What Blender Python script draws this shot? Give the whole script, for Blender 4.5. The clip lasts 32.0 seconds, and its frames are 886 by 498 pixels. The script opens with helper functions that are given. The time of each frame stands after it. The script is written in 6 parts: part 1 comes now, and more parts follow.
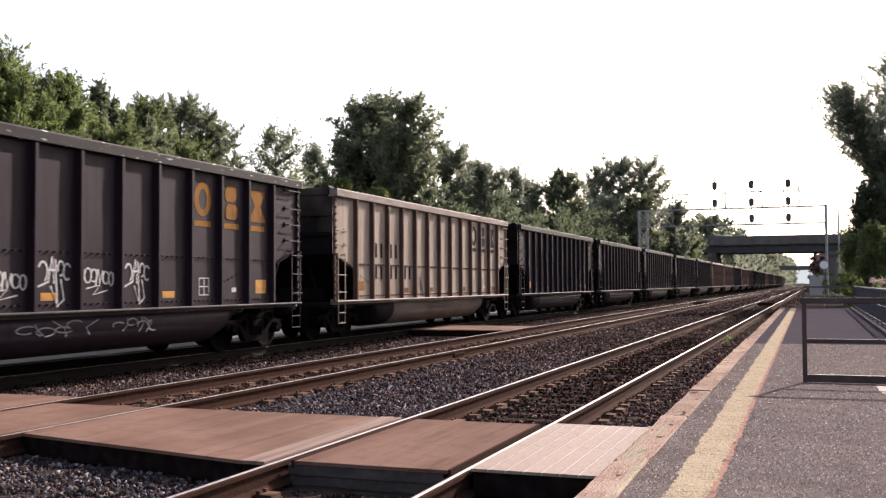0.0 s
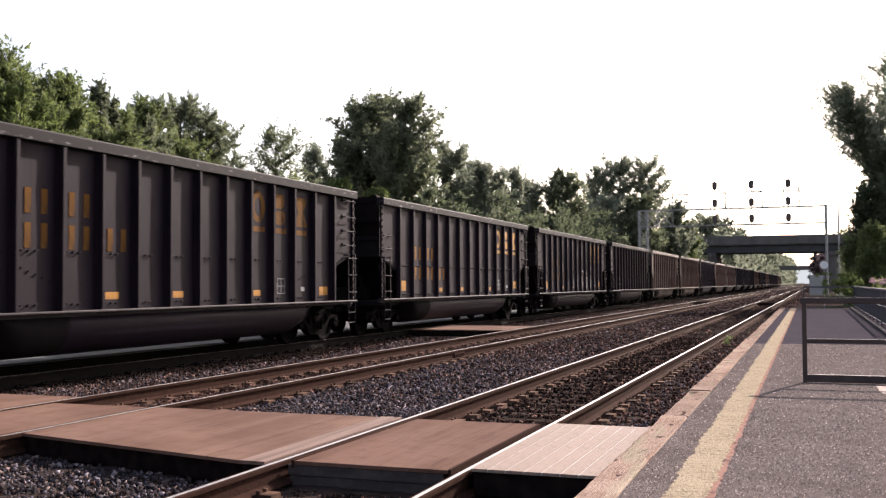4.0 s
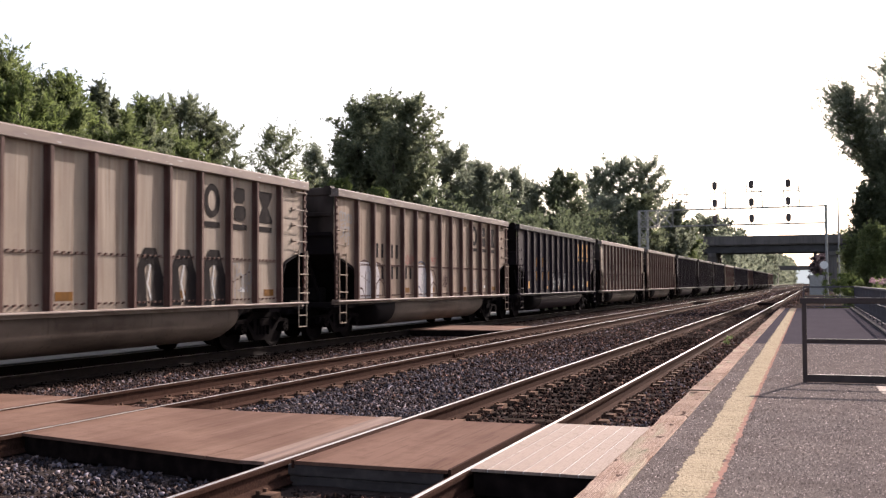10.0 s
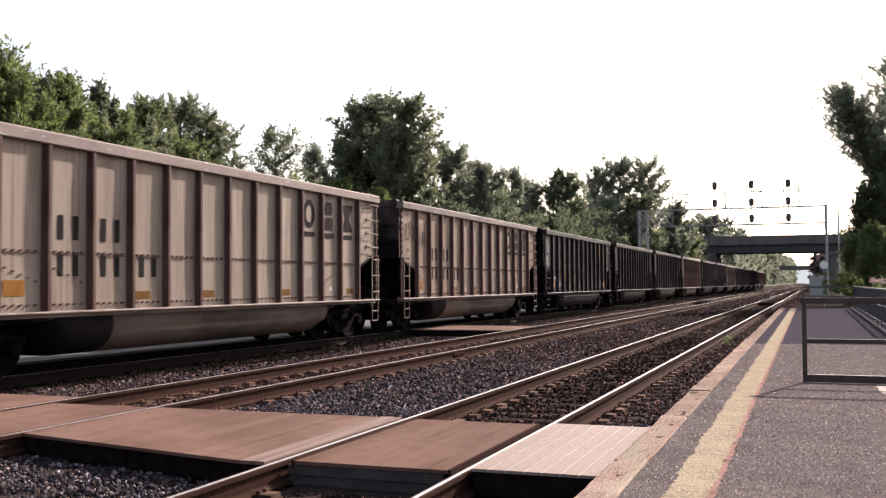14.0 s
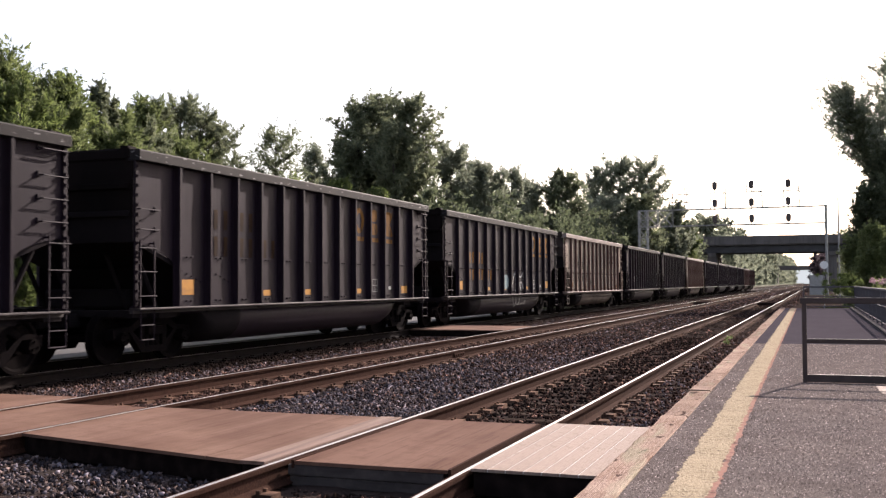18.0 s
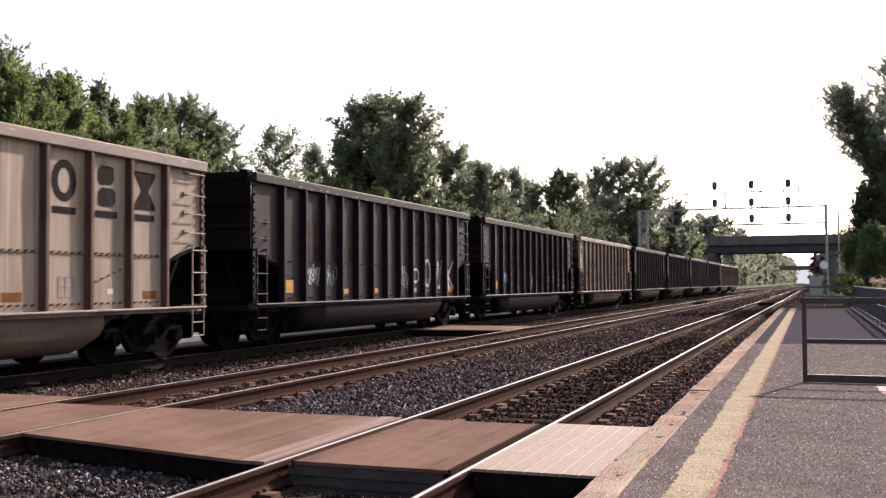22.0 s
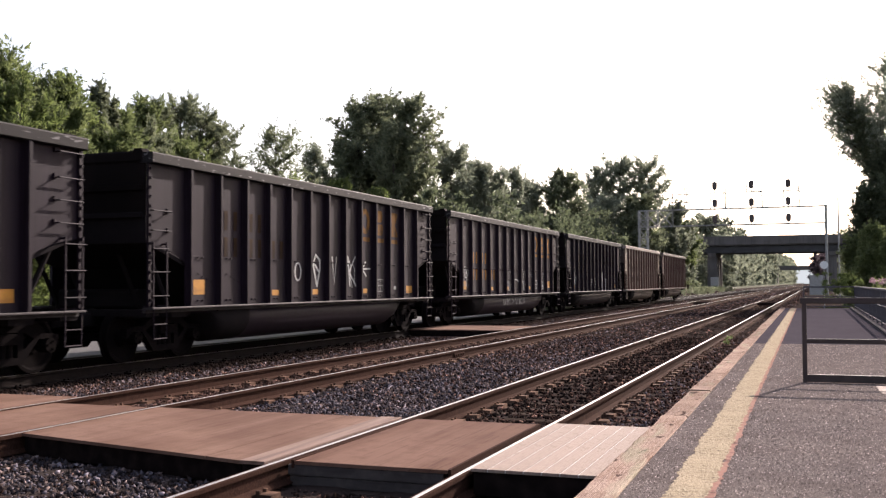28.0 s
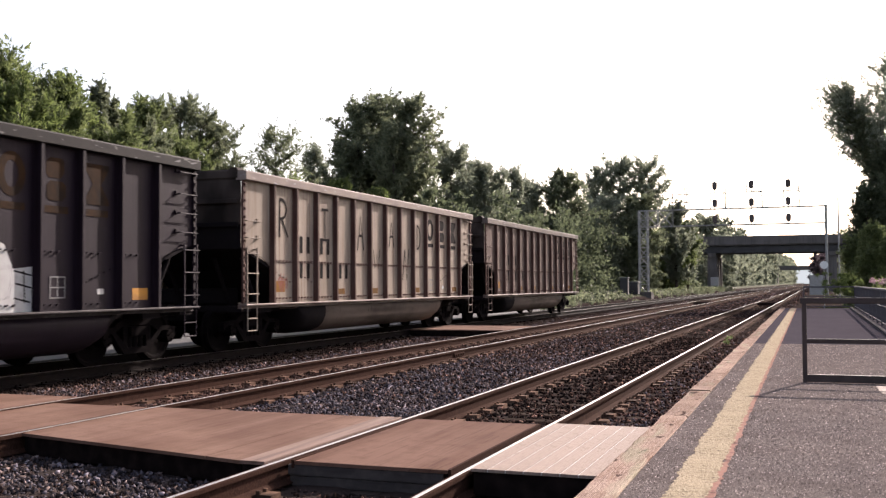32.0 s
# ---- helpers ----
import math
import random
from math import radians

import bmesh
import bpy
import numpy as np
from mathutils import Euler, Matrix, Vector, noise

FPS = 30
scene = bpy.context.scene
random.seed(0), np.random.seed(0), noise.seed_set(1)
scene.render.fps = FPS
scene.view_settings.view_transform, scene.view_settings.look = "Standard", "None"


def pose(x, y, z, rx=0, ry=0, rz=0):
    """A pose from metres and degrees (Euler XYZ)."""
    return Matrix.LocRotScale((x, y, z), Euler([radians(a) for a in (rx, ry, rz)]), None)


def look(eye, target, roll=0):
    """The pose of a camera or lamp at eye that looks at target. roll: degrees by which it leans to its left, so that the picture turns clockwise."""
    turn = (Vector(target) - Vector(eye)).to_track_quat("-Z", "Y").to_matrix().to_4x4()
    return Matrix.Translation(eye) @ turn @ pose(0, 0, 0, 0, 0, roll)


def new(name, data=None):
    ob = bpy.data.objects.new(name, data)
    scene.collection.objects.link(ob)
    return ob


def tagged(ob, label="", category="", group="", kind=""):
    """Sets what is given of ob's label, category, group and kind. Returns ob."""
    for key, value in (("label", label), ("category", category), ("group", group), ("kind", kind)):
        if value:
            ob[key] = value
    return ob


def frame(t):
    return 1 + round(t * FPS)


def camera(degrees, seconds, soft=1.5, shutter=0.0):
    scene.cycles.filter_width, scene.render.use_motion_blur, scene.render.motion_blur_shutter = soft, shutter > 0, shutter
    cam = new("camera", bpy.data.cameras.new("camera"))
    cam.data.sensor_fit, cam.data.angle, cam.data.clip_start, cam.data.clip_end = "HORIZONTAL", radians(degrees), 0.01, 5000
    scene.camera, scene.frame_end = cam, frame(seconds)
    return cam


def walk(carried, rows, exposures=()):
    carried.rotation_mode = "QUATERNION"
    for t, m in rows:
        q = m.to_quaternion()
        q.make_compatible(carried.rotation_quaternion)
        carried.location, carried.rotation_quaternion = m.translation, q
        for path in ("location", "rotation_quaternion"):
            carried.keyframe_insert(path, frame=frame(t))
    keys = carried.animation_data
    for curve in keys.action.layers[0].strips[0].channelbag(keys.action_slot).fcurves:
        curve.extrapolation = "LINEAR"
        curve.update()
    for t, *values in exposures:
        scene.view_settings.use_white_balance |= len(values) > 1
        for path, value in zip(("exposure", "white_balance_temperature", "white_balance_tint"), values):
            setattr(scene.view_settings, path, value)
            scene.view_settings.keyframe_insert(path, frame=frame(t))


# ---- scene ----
cam = camera(47.3, 32.0, soft=1.32, shutter=0.12)
EYE = (0.0, 0.0, 1.373)
VIEW = pose(EYE[0], EYE[1], EYE[2], 92.014, 0.0, 20.2) @ pose(0, 0, 0, 0, 0, -0.3)
walk(cam, [(0.0, VIEW), (32.0, VIEW)], exposures=[(0.0, 1.28, 6700, 19), (32.0, 1.28, 6700, 19)])

# the plan: x across the tracks, y along them, z = 0 on the rail heads
T1, T2, T3 = -3.21, -7.83, -12.43
GAUGE = 1.51
BED = -0.21
DECK = 0.05
CARS = 25
SUN_AZ, SUN_EL = 15.5, 28.0

# ---- light ----
world = bpy.data.worlds.new("sky")
scene.world = world
world.use_nodes = True
wn = world.node_tree
sky = wn.nodes.new("ShaderNodeTexSky")
sky.sky_type = "NISHITA"
sky.sun_disc = False
sky.sun_elevation = radians(SUN_EL)
sky.sun_rotation = radians(SUN_AZ)
sky.air_density, sky.dust_density, sky.ozone_density = 1.0, 2.5, 1.0
haze = wn.nodes.new("ShaderNodeHueSaturation")
haze.inputs["Saturation"].default_value = 0.68
wn.links.new(sky.outputs[0], haze.inputs["Color"])
wn.links.new(haze.outputs[0], wn.nodes["Background"].inputs[0])
wn.nodes["Background"].inputs[1].default_value = 0.112

sun_data = bpy.data.lights.new("sun", "SUN")
sun_data.energy, sun_data.angle, sun_data.color = 4.4, radians(0.6), (1.0, 0.93, 0.85)
sun = new("sun", sun_data)
SUN_DIR = Vector((math.sin(radians(SUN_AZ)) * math.cos(radians(SUN_EL)), math.cos(radians(SUN_AZ)) * math.cos(radians(SUN_EL)), math.sin(radians(SUN_EL))))
sun.matrix_world = look(SUN_DIR * 60, (0, 0, 0))


# ---- materials ----
def material(name, base, rough=0.8, metal=0.0, grain=(), bump=0.0, bump_scale=60.0, vary=0.0, spec=0.2):
    """Principled surface; grain: rows of (noise scale, low, high, colour, amount) laid over the base."""
    m = bpy.data.materials.new(name)
    m.use_nodes = True
    nt = m.node_tree
    n, l = nt.nodes, nt.links
    bsdf = n["Principled BSDF"]
    bsdf.inputs["Roughness"].default_value = rough
    bsdf.inputs["Metallic"].default_value = metal
    bsdf.inputs["Specular IOR Level"].default_value = spec
    tc = n.new("ShaderNodeTexCoord")
    col = n.new("ShaderNodeRGB")
    col.outputs[0].default_value = (*base, 1)
    out = col.outputs[0]
    for k, (scale, low, high, colour, amount, *detail) in enumerate(grain):
        if len(detail) > 1:
            # growth rings: distorted bands
            tex = n.new("ShaderNodeTexWave")
            tex.bands_direction = "X"
            tex.inputs["Distortion"].default_value = detail[1]
            tex.inputs["Detail Scale"].default_value = 0.6
        else:
            tex = n.new("ShaderNodeTexNoise")
        tex.inputs["Detail"].default_value = detail[0] if detail else 6
        if isinstance(scale, tuple):
            mp = n.new("ShaderNodeMapping")
            mp.inputs["Scale"].default_value = scale
            mp.inputs["Location"].default_value = (k * 3.1, k * 1.7, k * 0.9)
            l.new(tc.outputs["Object"], mp.inputs[0])
            l.new(mp.outputs[0], tex.inputs["Vector"])
            tex.inputs["Scale"].default_value = 1.0
        else:
            l.new(tc.outputs["Object"], tex.inputs["Vector"])
            tex.inputs["Scale"].default_value = scale
        rng = n.new("ShaderNodeMapRange")
        rng.inputs["From Min"].default_value, rng.inputs["From Max"].default_value = low, high
        rng.inputs["To Max"].default_value = amount
        l.new(tex.outputs[0], rng.inputs[0])
        mix = n.new("ShaderNodeMix")
        mix.data_type = "RGBA"
        l.new(rng.outputs[0], mix.inputs["Factor"])
        l.new(out, mix.inputs["A"])
        mix.inputs["B"].default_value = (*colour, 1)
        out = mix.outputs["Result"]
    if vary:
        src = n.new("ShaderNodeObjectInfo").outputs["Random"] if vary > 0 else n.new("ShaderNodeNewGeometry").outputs["Random Per Island"]
        rng = n.new("ShaderNodeMapRange")
        if vary > 0:
            rng.inputs["To Min"].default_value, rng.inputs["To Max"].default_value = 1 - vary, 1 + vary
            l.new(src, rng.inputs[0])
        else:
            # most pieces dull, a few pale ones among them
            few = n.new("ShaderNodeMath")
            few.operation = "POWER"
            few.inputs[1].default_value = 4.0
            l.new(src, few.inputs[0])
            rng.inputs["To Min"].default_value, rng.inputs["To Max"].default_value = 1 + vary * 0.8, 1 - vary * 6.6
            l.new(few.outputs[0], rng.inputs[0])
        hsv = n.new("ShaderNodeHueSaturation")
        l.new(rng.outputs[0], hsv.inputs["Value"])
        l.new(out, hsv.inputs["Color"])
        out = hsv.outputs[0]
    l.new(out, bsdf.inputs["Base Color"])
    if bump:
        tex = n.new("ShaderNodeTexNoise")
        tex.inputs["Scale"].default_value = bump_scale
        tex.inputs["Detail"].default_value = 4
        l.new(tc.outputs["Object"], tex.inputs["Vector"])
        b = n.new("ShaderNodeBump")
        b.inputs["Strength"].default_value = min(1.0, bump)
        b.inputs["Distance"].default_value = 0.02
        l.new(tex.outputs[0], b.inputs["Height"])
        l.new(b.outputs[0], bsdf.inputs["Normal"])
    return m


def leaf_material(name, base, light):
    m = bpy.data.materials.new(name)
    m.use_nodes = True
    n, l = m.node_tree.nodes, m.node_tree.links
    n.remove(n["Principled BSDF"])
    geo = n.new("ShaderNodeNewGeometry")
    ramp = n.new("ShaderNodeMix")
    ramp.data_type = "RGBA"
    ramp.inputs["A"].default_value, ramp.inputs["B"].default_value = (*base, 1), (*light, 1)
    l.new(geo.outputs["Random Per Island"], ramp.inputs["Factor"])
    dif, tra, glo = n.new("ShaderNodeBsdfDiffuse"), n.new("ShaderNodeBsdfTranslucent"), n.new("ShaderNodeBsdfGlossy")
    glo.inputs["Roughness"].default_value = 0.5
    for b in (dif, tra):
        l.new(ramp.outputs["Result"], b.inputs["Color"])
    a, b = n.new("ShaderNodeMixShader"), n.new("ShaderNodeMixShader")
    a.inputs[0].default_value, b.inputs[0].default_value = 0.65, 0.02
    l.new(dif.outputs[0], a.inputs[1]), l.new(tra.outputs[0], a.inputs[2])
    l.new(a.outputs[0], b.inputs[1]), l.new(glo.outputs[0], b.inputs[2])
    l.new(b.outputs[0], n["Material Output"].inputs[0])
    return m


# The far skyline glows pale to stand in for haze; no lamp there.
SKYLINE = bpy.data.materials.new("haze_glow_skyline")
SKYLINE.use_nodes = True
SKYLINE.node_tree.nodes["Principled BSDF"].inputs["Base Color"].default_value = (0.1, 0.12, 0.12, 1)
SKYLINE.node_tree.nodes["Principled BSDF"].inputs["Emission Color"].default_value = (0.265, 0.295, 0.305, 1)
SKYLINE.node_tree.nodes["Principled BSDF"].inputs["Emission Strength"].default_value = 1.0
GRAVEL = material("ballast_gravel", (0.0427, 0.03448, 0.03238), 0.95, grain=[(45, 0.35, 0.65, (0.01921, 0.01577, 0.01525), 0.9), (0.5, 0.4, 0.7, (0.05348, 0.03635, 0.0305), 0.5)], bump=1.0, bump_scale=30, spec=0)
# The first pale flecks stand in for glints of sun on stone facets.
STONE = material("ballast_stone", (0.05396, 0.04813, 0.05635), 0.9, grain=[(13, 0.58, 0.64, (0.125, 0.113, 0.122), 0.75, 1), (25, 0.3, 0.7, (0.0348, 0.0318, 0.03524), 0.6), (0.6, 0.45, 0.65, (0.06609, 0.0504, 0.04983), 0.5), (16, 0.54, 0.66, (0.08371, 0.05722, 0.05056), 0.75, 2)], vary=-0.5, spec=0)
STONE_PALE = material("pale_pinkish_stone", (0.078, 0.05915, 0.0546), 0.85, grain=[(25, 0.3, 0.7, (0.0455, 0.0338, 0.03185), 0.6)], vary=-0.4, spec=0)
STONE_RUSTY = material("rust_stained_stone", (0.05815, 0.03292, 0.02642), 0.95, grain=[(25, 0.3, 0.7, (0.03429, 0.02277, 0.02029), 0.7), (0.6, 0.45, 0.65, (0.08649, 0.05384, 0.04187), 0.6)], vary=-0.55, spec=0)
STONE_DARK = material("dark_brown_stone", (0.01814, 0.01288, 0.01122), 0.95, grain=[(25, 0.3, 0.7, (0.0099, 0.00726, 0.0066), 0.7)], spec=0)
RAIL_SIDE = material("rusty_rail_web", (0.03722, 0.01862, 0.01354), 0.95, grain=[(9, 0.3, 0.7, (0.02351, 0.01207, 0.009176), 0.8), (60, 0.45, 0.7, (0.06857, 0.03785, 0.02784), 0.5)], bump=0.2, spec=0.015)
RAIL_TOP = material("polished_rail_head", (0.5, 0.475, 0.455), 0.42, 1.0, grain=[(3, 0.45, 0.7, (0.4, 0.36, 0.34), 0.6), ((60, 2, 60), 0.55, 0.7, (0.25, 0.2, 0.18), 0.5)])
RAIL_DULL = material("dull_rail_head", (0.16, 0.145, 0.135), 0.5, 1.0, grain=[(3, 0.4, 0.7, (0.09, 0.075, 0.068), 0.7)])
# Shade under the train is put into this rail colour.
RAIL_SHADED = material("shaded_rail_web", (0.012, 0.0084, 0.0075), 0.9, grain=[(9, 0.3, 0.7, (0.007, 0.0055, 0.005), 0.8)], spec=0.04)
TIE = material("creosoted_tie", (0.0504, 0.0378, 0.03195), 0.9, grain=[((30, 3, 30), 0.35, 0.65, (0.042, 0.0336, 0.0294), 0.8)], bump=0.5, vary=0.3, spec=0)
PLATE = material("rusty_tie_plate", (0.15, 0.09, 0.064), 0.85, grain=[(30, 0.3, 0.7, (0.085, 0.048, 0.034), 0.7), (4, 0.5, 0.6, (0.03, 0.02, 0.016), 0.8)], spec=0.02)
RUBBER = material("worn_crossing_panel", (0.1221, 0.07038, 0.05278), 0.9, grain=[((12, 0.5, 12), 0.42, 0.66, (0.07762, 0.04244, 0.03209), 0.6), (0.7, 0.42, 0.6, (0.1842, 0.1139, 0.08487), 0.75), ((3, 0.25, 3), 0.5, 0.66, (0.1914, 0.1211, 0.09414), 0.6), (5, 0.5, 0.7, (0.1035, 0.05796, 0.04347), 0.5), ((45, 1.5, 45), 0.58, 0.66, (0.05693, 0.03105, 0.02381), 0.3, 2), (80, 0.4, 0.6, (0.09828, 0.05693, 0.04347), 0.3)], bump=0.15, spec=0.03)
STRIP = material("pale_worn_rubber", (0.185, 0.12, 0.097), 0.9, grain=[((12, 0.5, 12), 0.4, 0.62, (0.075, 0.045, 0.0353), 0.8), (2, 0.4, 0.7, (0.155, 0.104, 0.082), 0.5)], bump=0.2)
PANEL_DARK = material("dark_worn_crossing_panel", (0.1097, 0.05959, 0.04366), 0.9, grain=[((12, 0.5, 12), 0.42, 0.66, (0.06844, 0.03599, 0.0262), 0.6), (1.1, 0.4, 0.7, (0.1392, 0.07788, 0.05723), 0.6), ((3, 0.25, 3), 0.5, 0.66, (0.1652, 0.09912, 0.07552), 0.6), (5, 0.5, 0.7, (0.08496, 0.04484, 0.03304), 0.5), ((45, 1.5, 45), 0.58, 0.66, (0.04248, 0.02183, 0.01617), 0.35, 2)], bump=0.15, spec=0.03)
RUBBER_EDGE = material("dark_panel_edge", (0.008, 0.0058, 0.0058), 0.9, grain=[(8, 0.4, 0.7, (0.024, 0.0168, 0.0155), 0.6)], spec=0)
PANEL_SIDE = material("scuffed_panel_side", (0.055, 0.047, 0.046), 0.9, grain=[((2, 2, 14), 0.4, 0.65, (0.03, 0.025, 0.0245), 0.8), (9, 0.5, 0.7, (0.08, 0.066, 0.062), 0.6)])
BOARD = material("bleached_deck_board", (0.225, 0.166, 0.134), 0.85, grain=[((40, 2, 40), 0.35, 0.7, (0.19, 0.134, 0.108), 0.7), ((14, 5, 14), 0.75, 0.97, (0.3, 0.235, 0.2), 0.45, 2, 8), ((26, 26, 26), 0.56, 0.68, (0.27, 0.207, 0.172), 0.5, 1.5), ((34, 18, 34), 0.44, 0.34, (0.15, 0.104, 0.083), 0.7, 1.5), (3, 0.4, 0.7, (0.25, 0.187, 0.152), 0.5)], bump=0.3, vary=0.04)
TIMBER = material("bleached_edge_timber", (0.3291, 0.2469, 0.2053), 0.9, grain=[((26, 2.0, 26), 0.55, 0.9, (0.1393, 0.08463, 0.0659), 0.85, 2, 11), ((30, 1.2, 30), 0.42, 0.62, (0.2388, 0.158, 0.1211), 0.6), ((90, 4, 90), 0.52, 0.62, (0.1327, 0.08463, 0.06897), 0.6, 3), (1.5, 0.45, 0.7, (0.3849, 0.2963, 0.2376), 0.6), ((10, 3, 10), 0.64, 0.68, (0.05308, 0.03526, 0.03066), 0.9, 3), ((5, 0.8, 5), 0.56, 0.66, (0.2654, 0.2892, 0.1992), 0.35, 3), (50, 0.6, 0.7, (0.5043, 0.395, 0.3219), 0.5, 1)], bump=0.9, vary=0.12, spec=0)
ASPHALT = material("platform_asphalt", (0.1199, 0.1017, 0.09577), 0.95, grain=[(110, 0.55, 0.66, (0.2708, 0.2324, 0.2149), 0.75, 1), (70, 0.46, 0.36, (0.05158, 0.04219, 0.04038), 0.75, 1), (26, 0.58, 0.7, (0.1806, 0.1522, 0.1406), 0.5, 2), (0.55, 0.4, 0.65, (0.1548, 0.1273, 0.1145), 0.5), (2.2, 0.45, 0.65, (0.09025, 0.07401, 0.07032), 0.6, 3), ((9, 2.5, 9), 0.52, 0.7, (0.1483, 0.1245, 0.1145), 0.4, 3)], bump=0.7, bump_scale=70, spec=0)
KERB = material("dull_kerb_concrete", (0.11, 0.1, 0.098), 0.95, grain=[(8, 0.4, 0.7, (0.07, 0.064, 0.063), 0.7), (60, 0.5, 0.7, (0.15, 0.137, 0.134), 0.5)], spec=0.0)
ASPHALT_NEW = material("smooth_dark_asphalt", (0.05006, 0.0446, 0.05164), 0.9, grain=[(90, 0.5, 0.66, (0.07276, 0.06417, 0.07275), 0.6, 1), (0.4, 0.4, 0.65, (0.06309, 0.05502, 0.06287), 0.5), (3, 0.5, 0.7, (0.04039, 0.03545, 0.0413), 0.5)], bump=0.3, bump_scale=60, spec=0)
GRIT = material("asphalt_chipping", (0.1165, 0.09564, 0.0914), 0.85, grain=[(40, 0.3, 0.7, (0.1516, 0.1225, 0.1165), 0.6)], vary=-0.55, spec=0)
YELLOW = material("faded_yellow_line", (0.3093, 0.2549, 0.181), 0.9, grain=[((5, 34, 5), 0.54, 0.64, (0.1658, 0.1285, 0.09414), 0.65, 2), (26, 0.6, 0.68, (0.08285, 0.06433, 0.0555), 0.85, 2), (2.5, 0.45, 0.65, (0.3424, 0.2799, 0.1991), 0.6), (60, 0.6, 0.68, (0.4419, 0.3812, 0.2835), 0.7, 1), (70, 0.4, 0.32, (0.1215, 0.09529, 0.07239), 0.8, 1)], bump=0.6, spec=0)
PINK = material("faded_red_edge_line", (0.2475, 0.1436, 0.1168), 0.9, grain=[(7, 0.54, 0.64, (0.099, 0.06336, 0.05643), 0.85, 4), (70, 0.55, 0.65, (0.3168, 0.2079, 0.1782), 0.6, 1)], spec=0)
GATE = material("dark_painted_steel", (0.042, 0.0315, 0.031), 0.5, grain=[(6, 0.45, 0.7, (0.075, 0.054, 0.05), 0.6), (40, 0.6, 0.7, (0.09, 0.05, 0.04), 0.4)])
FENCE = material("weathered_fence_steel", (0.085, 0.08, 0.09), 0.6, grain=[(5, 0.4, 0.7, (0.055, 0.05, 0.056), 0.6)], spec=0.15)
GALV = material("galvanised_steel", (0.315, 0.315, 0.315), 0.55, 0.6, grain=[(5, 0.4, 0.7, (0.225, 0.217, 0.21), 0.6)])
# Black lifted to grey: haze before the signals is put into the colour.
BLACK = material("haze_greyed_black", (0.102, 0.085, 0.085), 0.6, grain=[(8, 0.4, 0.7, (0.17, 0.119, 0.1105), 0.5)])
CONCRETE = material("grey_concrete", (0.1373, 0.121, 0.1161), 0.9, grain=[(0.4, 0.4, 0.7, (0.08826, 0.08168, 0.07711), 0.7), ((3, 3, 0.3), 0.45, 0.7, (0.07531, 0.06854, 0.06397), 0.6)], bump=0.3, bump_scale=12, spec=0.05)
GIRDER = material("weathered_girder_steel", (0.0585, 0.0563, 0.0585), 0.7, grain=[(0.7, 0.4, 0.7, (0.036, 0.0315, 0.0315), 0.7)])
PALE = material("pale_concrete_block", (0.45, 0.435, 0.413), 0.9, grain=[(4, 0.4, 0.7, (0.3, 0.285, 0.262), 0.6)])
GRASS = material("rough_grass_soil", (0.043, 0.05, 0.022), 0.95, grain=[(3, 0.4, 0.65, (0.062, 0.05, 0.034), 0.8), (25, 0.4, 0.6, (0.022, 0.031, 0.011), 0.6)], bump=0.6, bump_scale=20, spec=0.05)
BARK = material("tree_bark", (0.075, 0.06, 0.0488), 0.95, grain=[((20, 20, 3), 0.35, 0.65, (0.0338, 0.0277, 0.0225), 0.8)], bump=0.7)
LANE = material("pale_lane_asphalt", (0.075, 0.072, 0.074), 0.9, grain=[(0.8, 0.4, 0.7, (0.05, 0.048, 0.046), 0.6), (60, 0.4, 0.6, (0.08, 0.075, 0.075), 0.5)], bump=0.3)
PURPLE = material("dark_purple_board", (0.0336, 0.0196, 0.0504), 0.6, grain=[(3, 0.4, 0.7, (0.0224, 0.014, 0.0336), 0.6)])
WHITE = material("white_enamel", (0.75, 0.74, 0.72), 0.5, grain=[(9, 0.45, 0.7, (0.6, 0.58, 0.55), 0.5)])
LEAF_DARK = leaf_material("dark_oak_leaf", (0.1075, 0.1265, 0.07843), (0.1898, 0.2088, 0.1265))
LEAF_MID = leaf_material("green_leaf", (0.08744, 0.1142, 0.04372), (0.17, 0.2004, 0.08258))
LEAF_LIGHT = leaf_material("bright_leaf", (0.07735, 0.1061, 0.03315), (0.1414, 0.1746, 0.05746))
# Copper-purple foliage, with the shade it stands in added to the colour.
COPPER = leaf_material("copper_leaf", (0.04, 0.03, 0.036), (0.075, 0.058, 0.066))
PETAL = leaf_material("pink_petal", (0.24, 0.13, 0.17), (0.33, 0.24, 0.27))
# Darker leaf copy: the shade among the trees is put into its colour.
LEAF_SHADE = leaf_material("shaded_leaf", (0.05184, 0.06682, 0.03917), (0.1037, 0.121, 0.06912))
# Paler leaf copy: haze over the far trees is put into its colour.
LEAF_HAZE = leaf_material("haze_paled_leaf", (0.1628, 0.1846, 0.1357), (0.251, 0.2714, 0.1967))


